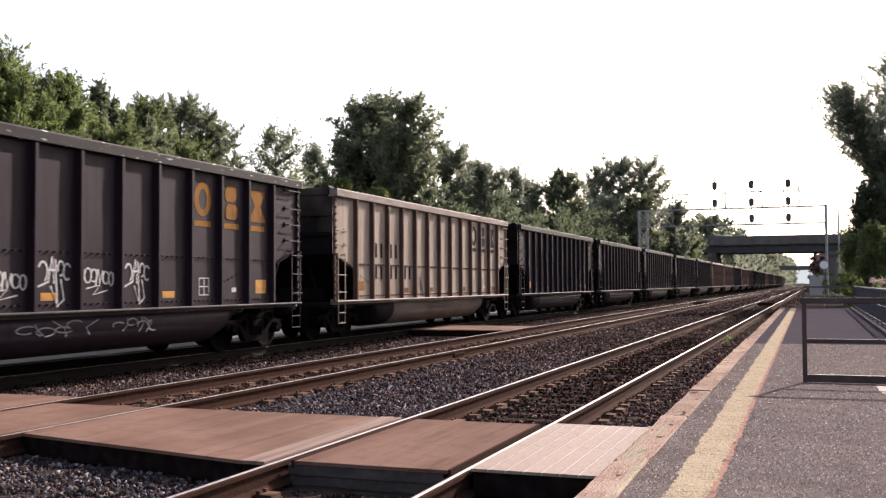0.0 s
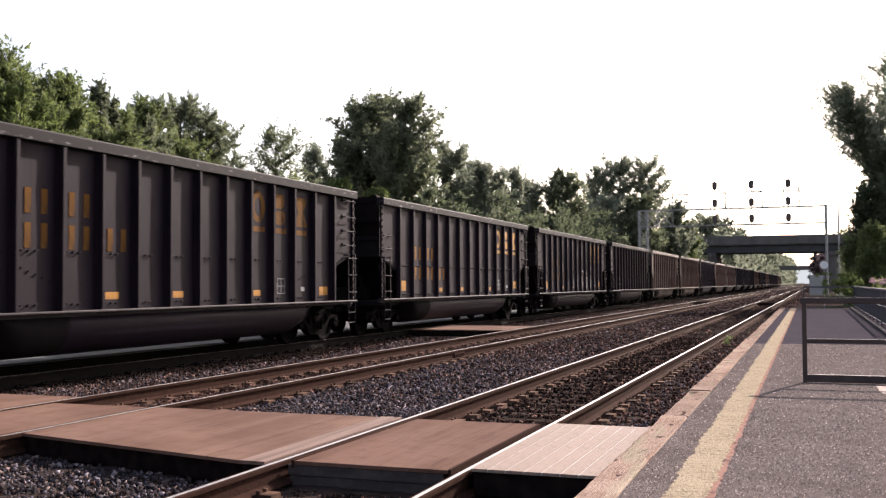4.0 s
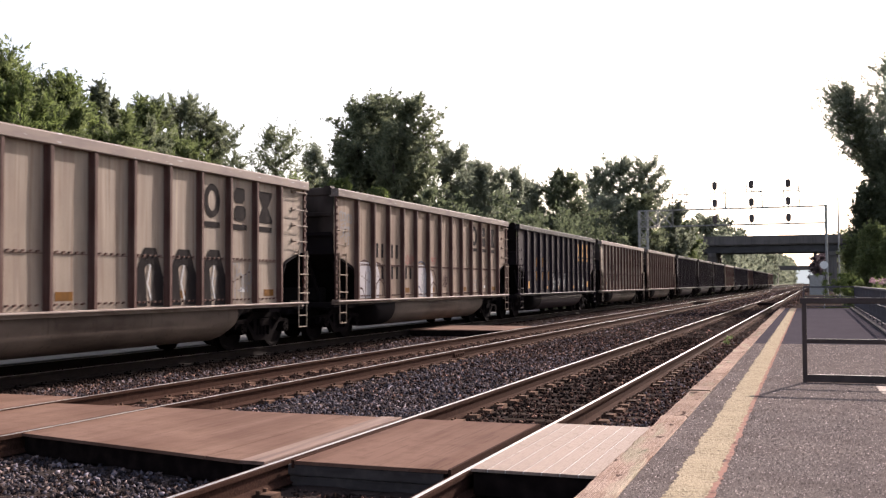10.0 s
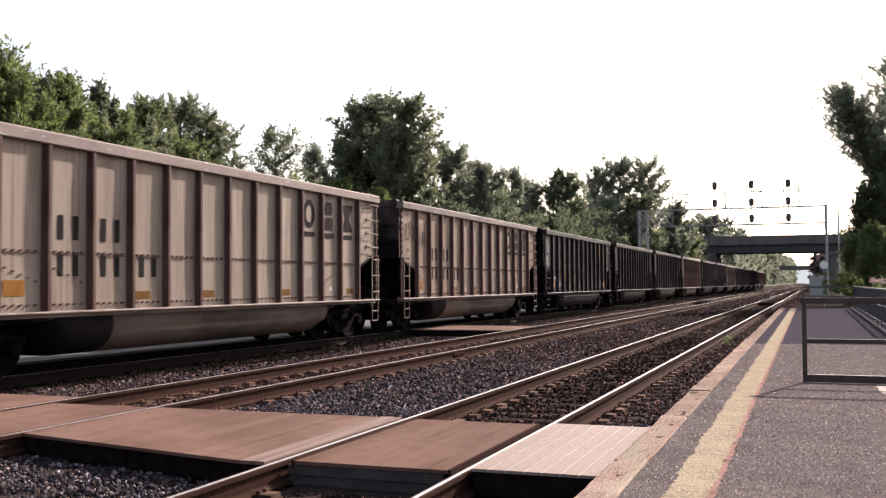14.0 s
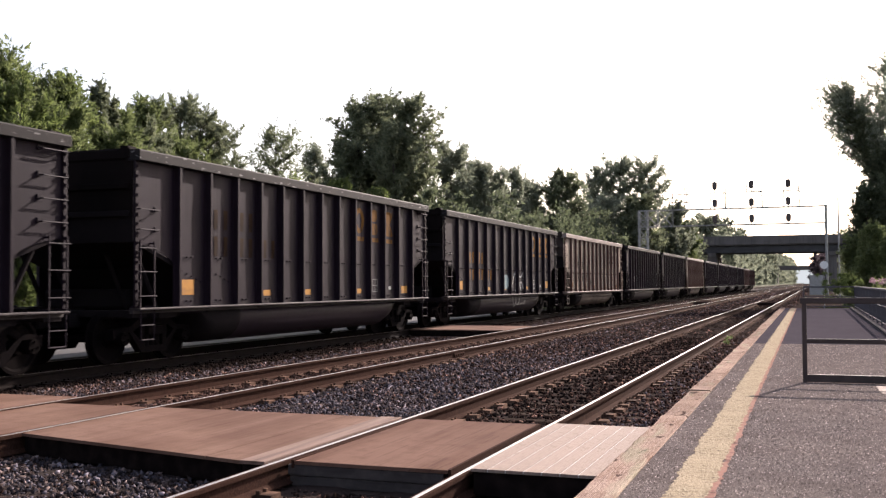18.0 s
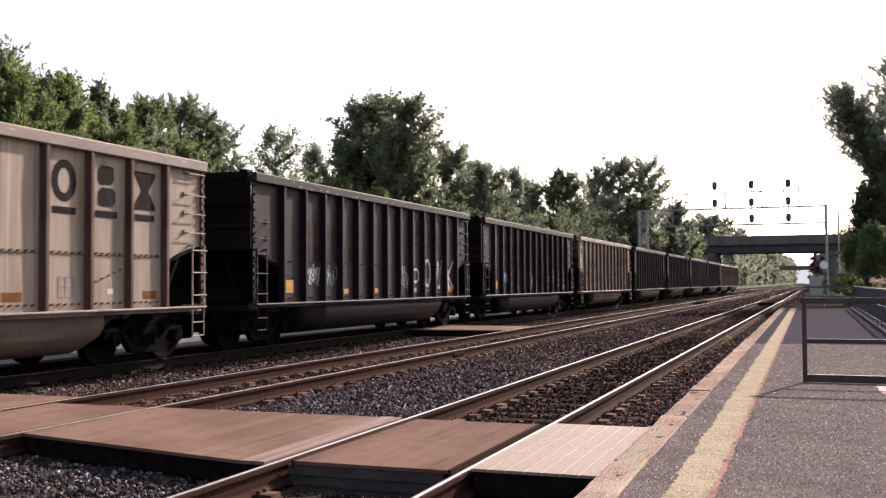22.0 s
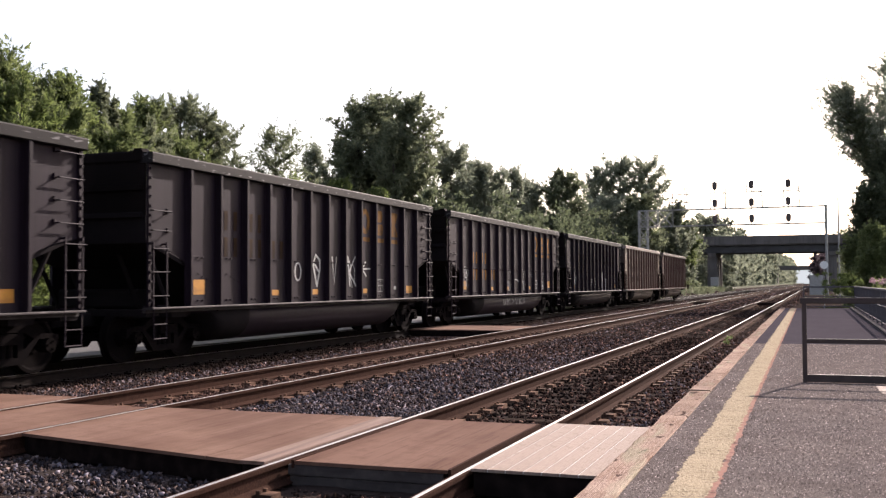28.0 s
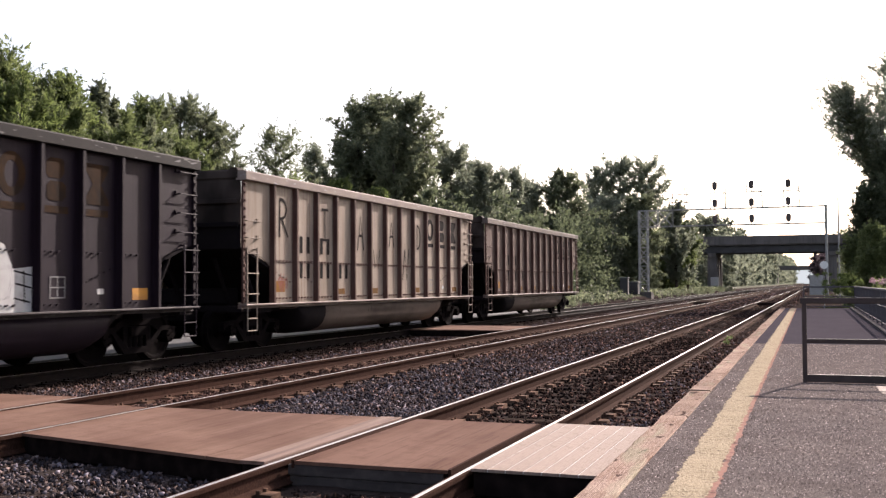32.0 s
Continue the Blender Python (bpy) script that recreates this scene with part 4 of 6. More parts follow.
def wheelset_mesh():
    s = Shape()
    s.bar((-1.12, 0, 0), (1.12, 0, 0), 0.075, 10)
    for sx in (-1, 1):
        n, rings = 24, [(0.69, 0.484), (0.715, 0.478), (0.725, 0.457), (0.83, 0.452), (0.83, 0.40), (0.79, 0.36), (0.77, 0.16), (0.85, 0.13), (0.85, 0.07)]
        v = [(sx * x, r * math.cos(2 * math.pi * i / n), r * math.sin(2 * math.pi * i / n)) for x, r in rings for i in range(n)]
        f = [(k * n + i, k * n + (i + 1) % n, (k + 1) * n + (i + 1) % n, (k + 1) * n + i) for k in range(len(rings) - 1) for i in range(n)]
        s.add(v, f + [tuple(range(n))])
        s.bar((sx * 0.95, 0, 0), (sx * 1.17, 0, 0), 0.12, 10)
        for k in range(3):
            a = k * 2.094
            s.bar((sx * 1.17, 0.07 * math.cos(a), 0.07 * math.sin(a)), (sx * 1.2, 0.07 * math.cos(a), 0.07 * math.sin(a)), 0.02)
    return s.mesh("wheelset", WHEEL)


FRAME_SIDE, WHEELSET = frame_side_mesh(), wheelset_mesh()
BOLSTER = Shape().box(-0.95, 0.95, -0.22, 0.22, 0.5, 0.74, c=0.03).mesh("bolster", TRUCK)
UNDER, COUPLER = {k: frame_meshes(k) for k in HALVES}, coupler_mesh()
CAR_MESHES = {}


def car_meshes(mat, post, build, seed):
    key = (mat.name, build, seed)
    if key not in CAR_MESHES:
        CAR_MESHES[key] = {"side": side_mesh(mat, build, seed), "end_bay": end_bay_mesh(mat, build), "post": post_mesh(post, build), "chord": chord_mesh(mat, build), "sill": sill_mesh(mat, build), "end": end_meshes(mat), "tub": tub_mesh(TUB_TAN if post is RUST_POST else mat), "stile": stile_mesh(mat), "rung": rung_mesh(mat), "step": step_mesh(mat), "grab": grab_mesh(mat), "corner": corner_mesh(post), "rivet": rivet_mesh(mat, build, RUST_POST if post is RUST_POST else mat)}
    return CAR_MESHES[key]


# markings lie 3 mm proud of the sheet; the plain shapes stand for the emblem and the running marks
FACE = SHEET + 0.003


def flat(name, polys, mat):
    s = Shape()
    for q in polys:
        s.prism(q, 0, FACE - 0.002, FACE)
    return s.mesh(name, mat)


def block(x0, x1, z0, z1):
    return [(x0, z0), (x1, z0), (x1, z1), (x0, z1)]


# plain emblem shapes: a ring, a pair of offset blocks, an hourglass, each over a bar
EMBLEM = [
    [[(0.28 * math.cos(math.pi * i / 9), 0.33 * math.sin(math.pi * i / 9)) for i in range(19)] + [(0.14 * math.cos(math.pi * i / 9), 0.2 * math.sin(math.pi * i / 9)) for i in range(18, -1, -1)]],
    [[(-0.16, 0.02), (0.1, 0.02), (0.18, 0.1), (0.18, 0.3), (0.12, 0.33), (-0.14, 0.33), (-0.22, 0.25), (-0.22, 0.09)], [(-0.14, -0.33), (0.14, -0.33), (0.22, -0.25), (0.22, -0.09), (0.14, -0.03), (-0.12, -0.03), (-0.2, -0.1), (-0.2, -0.28)]],
    [[(-0.29, 0.33), (-0.29, 0.26), (-0.1, 0.0), (-0.29, -0.26), (-0.29, -0.33), (0.29, -0.33), (0.29, -0.26), (0.1, 0.0), (0.29, 0.26), (0.29, 0.33)]],
]
LINE = [(-0.27, -0.52), (0.27, -0.52), (0.27, -0.41), (-0.27, -0.41)]
MARKS = {}


def mark_meshes(mat):
    if mat.name not in MARKS:
        MARKS[mat.name] = {"emblem": [flat("emblem", e + [LINE], mat) for e in EMBLEM], "bar": flat("mark_bar", [block(-0.065, 0.065, -0.19, 0.19)], mat)}
    return MARKS[mat.name]


PATCH = flat("reflector", [[(-0.22, -0.14), (0.2, -0.14), (0.2, 0.14), (-0.22, 0.14)]], ORANGE)
PATCH_LOW = flat("reflector", [[(-0.22, -0.1), (0.2, -0.1), (0.2, 0.1), (-0.22, 0.1)]], ORANGE)
PATCH_TAN = flat("reflector", [[(-0.22, -0.12), (0.2, -0.12), (0.2, 0.12), (-0.22, 0.12)]], MID)
PATCH_SMALL = flat("reflector", [[(-0.18, -0.06), (0.18, -0.06), (0.18, 0.06), (-0.18, 0.06)]], ORANGE)
PATCH_FADED = flat("reflector", [[(-0.2, -0.07), (0.2, -0.07), (0.2, 0.07), (-0.2, 0.07)]], FADED)
TAG = flat("tag_plate", [[(-0.08, -0.045), (0.08, -0.045), (0.08, 0.045), (-0.08, 0.045)]], CHALK)


def stencil(mat):
    q = [[(-0.17, -0.17), (-0.15, -0.17), (-0.15, 0.17), (-0.17, 0.17)], [(0.15, -0.17), (0.17, -0.17), (0.17, 0.17), (0.15, 0.17)], [(-0.15, 0.15), (0.15, 0.15), (0.15, 0.17), (-0.15, 0.17)], [(-0.15, -0.17), (0.15, -0.17), (0.15, -0.15), (-0.15, -0.15)], [(-0.01, -0.15), (0.01, -0.15), (0.01, 0.15), (-0.01, 0.15)], [(-0.15, -0.01), (-0.01, -0.01), (-0.01, 0.01), (-0.15, 0.01)], [(0.01, -0.01), (0.15, -0.01), (0.15, 0.01), (0.01, 0.01)]]
    return flat("stencil_box", q, mat)


STENCIL, STENCIL_FAINT = stencil(CHALK), stencil(GREY_SPRAY)


def ribbon(points, w):
    """One sprayed stroke along a polyline in the plane of the sheet: its quads, which share their corners."""
    n = len(points)
    rims = []
    for i in range(n):
        (a, b), (c, d) = points[max(0, i - 1)], points[min(n - 1, i + 1)]
        if i in (0, n - 1) or n == 2:
            px, py = (c - a, d - b)
            bend = 1.0
        else:
            e, f = points[i]
            l1, l2 = math.hypot(e - a, f - b) or 1e-6, math.hypot(c - e, d - f) or 1e-6
            px, py = (e - a) / l1 + (c - e) / l2, (f - b) / l1 + (d - f) / l2
            if math.hypot(px, py) < 0.5:
                px, py = (e - a) / l1 - (f - b) / l1 * 0.9, (f - b) / l1 + (e - a) / l1 * 0.9
            bend = 1.12
        L = math.hypot(px, py) or 1e-6
        nx, ny = -py / L * w / 2 * bend, px / L * w / 2 * bend
        x, y = points[i]
        if i in (0, n - 1):
            k = (-1 if i == 0 else 1) * w * 0.4
            x, y = x + px / L * k, y + py / L * k
        rims.append(((x + nx, y + ny), (x - nx, y - ny)))
    return [[p[0], p[1], q[1], q[0]] for p, q in zip(rims[:-1], rims[1:])]


def scribble(seed, w=0.3, h=0.3, loops=4, stroke=0.021):
    r = random.Random(seed)
    polys = []
    for k in range(loops):
        cx, cy = w * (-0.7 + 1.4 * k / (loops - 1)) + r.uniform(-w, w) * 0.1, r.uniform(-h, h) * 0.35
        a0, turn = r.uniform(0, 6.28), r.choice((-1, 1)) * r.uniform(3.0, 6.5)
        rx, ry = r.uniform(0.2, 0.42) * w, r.uniform(0.3, 0.75) * h
        pts = [(cx + rx * math.cos(a0 + turn * i / 9) + 0.1 * w * i / 9, cy + ry * math.sin(a0 + turn * i / 9)) for i in range(10)]
        polys.append(ribbon(pts, stroke))
    x = -w
    for k in range(3):
        x += w * r.uniform(0.3, 0.8)
        polys.append(ribbon([(x, -h * r.uniform(0.5, 1)), (x + r.uniform(-0.3, 0.3) * w, 0), (x + r.uniform(-0.4, 0.4) * w, h * r.uniform(0.5, 1))], stroke))
    return polys


GRAFFITI = {}


def graffiti(kind, seed, mat, w, h):
    key = (kind, seed, mat.name, w, h)
    if key not in GRAFFITI:
        s = Shape()
        drawn_as = STROKES.get(kind) or scribble(seed, w, h)
        fit = (w / 0.3, h / 0.3) if kind in STROKES else (1, 1)
        for i, stroke in enumerate(drawn_as):
            quads = [stroke] if isinstance(stroke[0], tuple) else stroke
            x = FACE + 0.002 + 0.0006 * (i % 7)
            at, faces = {}, []
            for q in quads:
                faces.append(tuple(at.setdefault((round(u * fit[0], 5), round(v * fit[1], 5)), len(at)) for u, v in q))
            s.add([(x, u, v) for u, v in at], [f for f in faces if len(set(f)) == len(f)])
        GRAFFITI[key] = s.mesh("graffiti", mat)
    return GRAFFITI[key]


def letter(*lines, stroke=0.05):
    out = []
    for pts in lines:
        out.append(ribbon(pts, stroke))
    return out


def arc(cx, cy, rx, ry, a, b, n=8):
    return [(cx + rx * math.cos(radians(a + (b - a) * i / n)), cy + ry * math.sin(radians(a + (b - a) * i / n))) for i in range(n + 1)]


STROKES = {
    "B": letter([(-0.2, 0.3), (-0.2, -0.28)], arc(-0.02, -0.1, 0.2, 0.17, 130, -200)),
    "O": letter(arc(0, 0.0, 0.16, 0.3, 0, 360, 12)),
    "N": letter([(-0.2, -0.3), (-0.05, 0.3), (0.1, -0.3), (0.25, 0.3)]),
    "K": letter([(-0.15, 0.3), (-0.05, -0.3)], [(0.22, 0.3), (-0.1, -0.02), (0.25, -0.3)]),
    "V": letter([(-0.18, 0.3), (0.0, -0.3), (0.15, 0.3)]),
    "R": letter([(-0.15, -0.3), (-0.15, 0.3)], arc(-0.1, 0.14, 0.24, 0.16, 95, -95), [(-0.06, -0.02), (0.2, -0.3)]),
    "I": letter([(0, -0.3), (0, 0.3)], [(-0.15, 0.3), (0.15, 0.3)], [(-0.15, -0.3), (0.15, -0.3)]),
    "A": letter([(-0.18, -0.3), (0, 0.3), (0.18, -0.3)], [(-0.1, -0.05), (0.1, -0.05)]),
    "D": letter([(-0.13, -0.3), (-0.13, 0.3)], arc(-0.12, 0, 0.28, 0.3, 90, -90)),
    "W": letter([(-0.24, 0.3), (-0.12, -0.3), (0, 0.15), (0.12, -0.3), (0.24, 0.3)]),
    "HUMP": [[(-0.2, -0.3), (0.2, -0.3), (0.2, 0.1), (-0.2, 0.1)], [(-0.2, 0.1), (0.2, 0.1), (0.12, 0.26), (-0.12, 0.26)]],
    "HEART": letter([(0, -0.3), (-0.15, 0.1), (-0.05, 0.3), (0.12, 0.2), (0.12, 0.0), (0, -0.3)], [(-0.08, 0.1), (0.08, -0.02)]),
    "DOT": [[(0.24 * math.cos(0.5236 * k), 0.26 * math.sin(0.5236 * k)) for k in range(12)]],
    "ARCH": [[(-0.3, -0.3), (-0.04, -0.3), (-0.1, 0.12), (-0.3, 0.05)], [(-0.3, 0.05), (-0.1, 0.12), (-0.04, 0.16), (-0.1, 0.34)], [(-0.1, 0.34), (-0.04, 0.16), (0.06, 0.16), (0.14, 0.34)], [(0.14, 0.34), (0.06, 0.16), (0.1, 0.08), (0.3, 0.02)], [(0.3, 0.02), (0.1, 0.08), (0.03, -0.3), (0.3, -0.3)]],
    "CURL": letter([(-0.22, 0.14), (-0.1, 0.28), (0.02, 0.16), (-0.04, -0.05), (0.06, -0.3)], [(0.1, 0.2), (0.22, 0.1), (0.2, -0.2)], stroke=0.03),
    "X": letter([(-0.2, 0.3), (0.2, -0.3)], [(0.2, 0.3), (-0.2, -0.3)], stroke=0.03),
    "BO": letter([(-0.28, 0.28), (-0.28, -0.28)], arc(-0.28, 0.14, 0.2, 0.14, 90, -90), arc(-0.28, -0.14, 0.24, 0.14, 90, -90), arc(0.16, 0.0, 0.12, 0.24, 0, 360, 12), arc(0.16, 0.0, 0.05, 0.1, 0, 360, 8), stroke=0.028),
    "J": letter([(-0.24, 0.24), (-0.1, 0.3), (0.18, 0.28), (0.18, -0.2), (0.08, -0.3), (-0.2, -0.28)], [(-0.24, 0.24), (-0.2, 0.1), (0.0, 0.1), (0.0, -0.18)], stroke=0.035),
    "DD": letter([(-0.24, -0.28), (-0.24, 0.26)], arc(-0.24, 0.0, 0.46, 0.28, 85, -85), arc(-0.1, 0.0, 0.12, 0.14, 0, 360, 10), [(0.02, -0.2), (0.26, -0.3)], stroke=0.035),
    "FILL": [[(-0.28, -0.3), (0.28, -0.3), (0.28, 0.1), (-0.28, 0.1)], [(-0.28, 0.101), (0.28, 0.101), (0.18, 0.26), (-0.18, 0.26)]],
    "RIM": letter([(-0.29, -0.3), (-0.3, 0.08), (-0.2, 0.25), (0.0, 0.29), (0.2, 0.25), (0.3, 0.08), (0.28, -0.3)], [(0.04, -0.3), (0.05, 0.12)], arc(-0.14, -0.3, 0.14, 0.16, 180, 20), stroke=0.022),
    "RIMB": letter([(-0.29, 0.2), (-0.16, 0.29), (0.02, 0.27), (0.16, 0.12), (0.19, 0.0)], [(-0.25, -0.3), (-0.16, -0.06), (-0.02, 0.02), (0.18, -0.06), (0.28, -0.3)], stroke=0.025),
    "FACE": letter([(-0.24, 0.3), (-0.22, -0.02)], arc(-0.08, 0.12, 0.11, 0.18, 100, 440, 12), arc(0.16, 0.12, 0.08, 0.14, -40, 200, 8), arc(-0.1, -0.16, 0.14, 0.13, 0, 360, 12), arc(0.1, -0.14, 0.1, 0.12, 0, 360, 10), arc(0.04, -0.12, 0.04, 0.05, 0, 360, 6), [(0.2, -0.12), (0.3, -0.1)], stroke=0.02),
    "DAL": letter([(-0.28, 0.28), (-0.1, -0.26), (0.0, 0.2), (-0.28, 0.26)], [(0.02, -0.2), (0.12, 0.22), (0.2, -0.2)], [(0.06, -0.05), (0.18, -0.05)], [(0.26, 0.26), (0.27, -0.22), (0.3, -0.22)], stroke=0.035),
    "DASH": letter([(-0.28, 0.02), (-0.1, 0.08), (0.12, 0.06), (0.28, -0.04)], stroke=0.06),
    "WILDA": letter([(-0.3, -0.26), (-0.22, -0.14), (-0.12, -0.18), (-0.06, 0.0), (0.02, 0.12), (0.12, 0.2), (0.18, 0.3), (0.2, -0.24)], [(-0.3, -0.2), (-0.28, -0.3), (-0.14, -0.28)], stroke=0.03),
    "WILDB": letter([(-0.26, 0.26), (-0.16, 0.2), (0.0, 0.14), (0.16, 0.2), (0.26, 0.28), (0.3, 0.1), (0.28, -0.2)], [(-0.22, 0.24), (-0.24, 0.06), (-0.12, 0.0), (-0.02, -0.1), (0.04, -0.3)], arc(0.06, -0.14, 0.16, 0.14, 170, -10, 8), [(-0.2, 0.0), (-0.14, -0.14), (-0.22, -0.28)], stroke=0.03),
    "TUBW": letter([(-0.3, 0.28), (-0.28, -0.3), (-0.18, -0.12), (-0.16, 0.2), (-0.13, -0.2), (-0.04, -0.16), (0.0, 0.24), (0.03, -0.2), (0.14, -0.1), (0.22, -0.2), (0.26, 0.05), (0.3, -0.02)], stroke=0.022),
    "TUBROW": letter([(-0.3, 0.2), (-0.29, -0.25), (-0.25, -0.2), (-0.24, 0.2)], [(-0.2, 0.25), (-0.19, -0.25)], [(-0.13, 0.2), (-0.19, 0.0), (-0.12, -0.2)], [(-0.08, 0.2), (-0.02, 0.0), (-0.08, -0.15)], [(0.02, 0.2), (0.05, -0.25), (0.09, 0.2)], [(0.12, 0.2), (0.13, -0.25)], [(0.19, 0.2), (0.13, 0.0), (0.19, -0.25)], [(0.29, 0.2), (0.23, 0.08), (0.29, -0.08), (0.23, -0.2)], stroke=0.02),
    "COMB": letter([(-0.28, -0.24), (-0.24, 0.2), (-0.14, -0.28), (-0.1, 0.26), (0.0, -0.3), (0.04, 0.28), (0.12, -0.26)], [(-0.26, 0.22), (0.06, 0.28)], [(0.1, 0.1), (0.28, -0.02), (0.18, -0.2), (0.2, -0.3)], [(0.08, 0.0), (0.26, -0.2)], stroke=0.03),
    "STRIPES": [[(-0.3, -0.3), (0.3, -0.3), (0.3, 0.26), (-0.3, 0.2)]],
    "DOMEL": [[(0.08, -0.3), (0.3, -0.3), (0.3, 0.16), (0.06, 0.14)], [(0.06, 0.14), (0.3, 0.16), (0.3, 0.3), (0.16, 0.26)]],
    "DOMER": [[(-0.3, -0.3), (-0.04, -0.3), (-0.02, 0.1), (-0.3, 0.16)], [(-0.3, 0.16), (-0.02, 0.1), (-0.14, 0.28), (-0.3, 0.32)]],
    "OUTL": letter([(0.3, 0.3), (0.16, 0.24), (0.06, 0.08), (0.07, -0.12), (0.18, -0.2), (0.3, -0.16)], [(0.1, -0.3), (0.12, -0.16)], [(-0.28, 0.1), (0.0, 0.12)], [(-0.28, -0.02), (0.02, 0.0)], [(-0.26, -0.14), (-0.02, -0.12)], stroke=0.018),
    "OUTR": letter([(-0.3, 0.32), (-0.14, 0.26), (-0.03, 0.08), (-0.06, -0.14), (-0.2, -0.18), (-0.3, -0.12)], [(0.02, 0.1), (0.28, 0.06)], [(0.04, -0.02), (0.28, -0.06)], [(0.02, -0.16), (0.26, -0.2)], [(0.16, 0.1), (0.18, -0.2)], stroke=0.018),
    "SCRAWL": letter(arc(-0.22, 0.08, 0.07, 0.14, 20, 330), arc(-0.1, 0.08, 0.06, 0.12, 200, -120), [(-0.06, -0.1), (-0.02, 0.2), (0.02, -0.08), (0.08, 0.16)], arc(0.14, 0.04, 0.06, 0.12, 30, 320), arc(0.25, 0.02, 0.05, 0.13, 0, 360), [(-0.24, -0.16), (0.02, -0.1), (-0.12, -0.28), (0.16, -0.2)], stroke=0.028),
    "VTAG": letter(arc(-0.22, 0.12, 0.08, 0.12, 150, -60), [(-0.3, -0.06), (-0.12, 0.0)], [(-0.12, 0.02), (-0.06, 0.3), (-0.02, -0.02)], [(-0.12, 0.14), (0.0, 0.14)], [(0.0, 0.26), (0.04, -0.3), (-0.08, -0.06)], arc(0.1, 0.16, 0.06, 0.09, 200, -100), [(0.1, 0.02), (0.16, -0.22), (0.04, -0.3)], arc(0.22, 0.12, 0.07, 0.1, 40, 300), stroke=0.026),
    "ARROW": letter([(-0.25, 0.0), (0.25, 0.02)], [(-0.05, 0.22), (-0.25, 0.0), (0.0, -0.22)]),
}

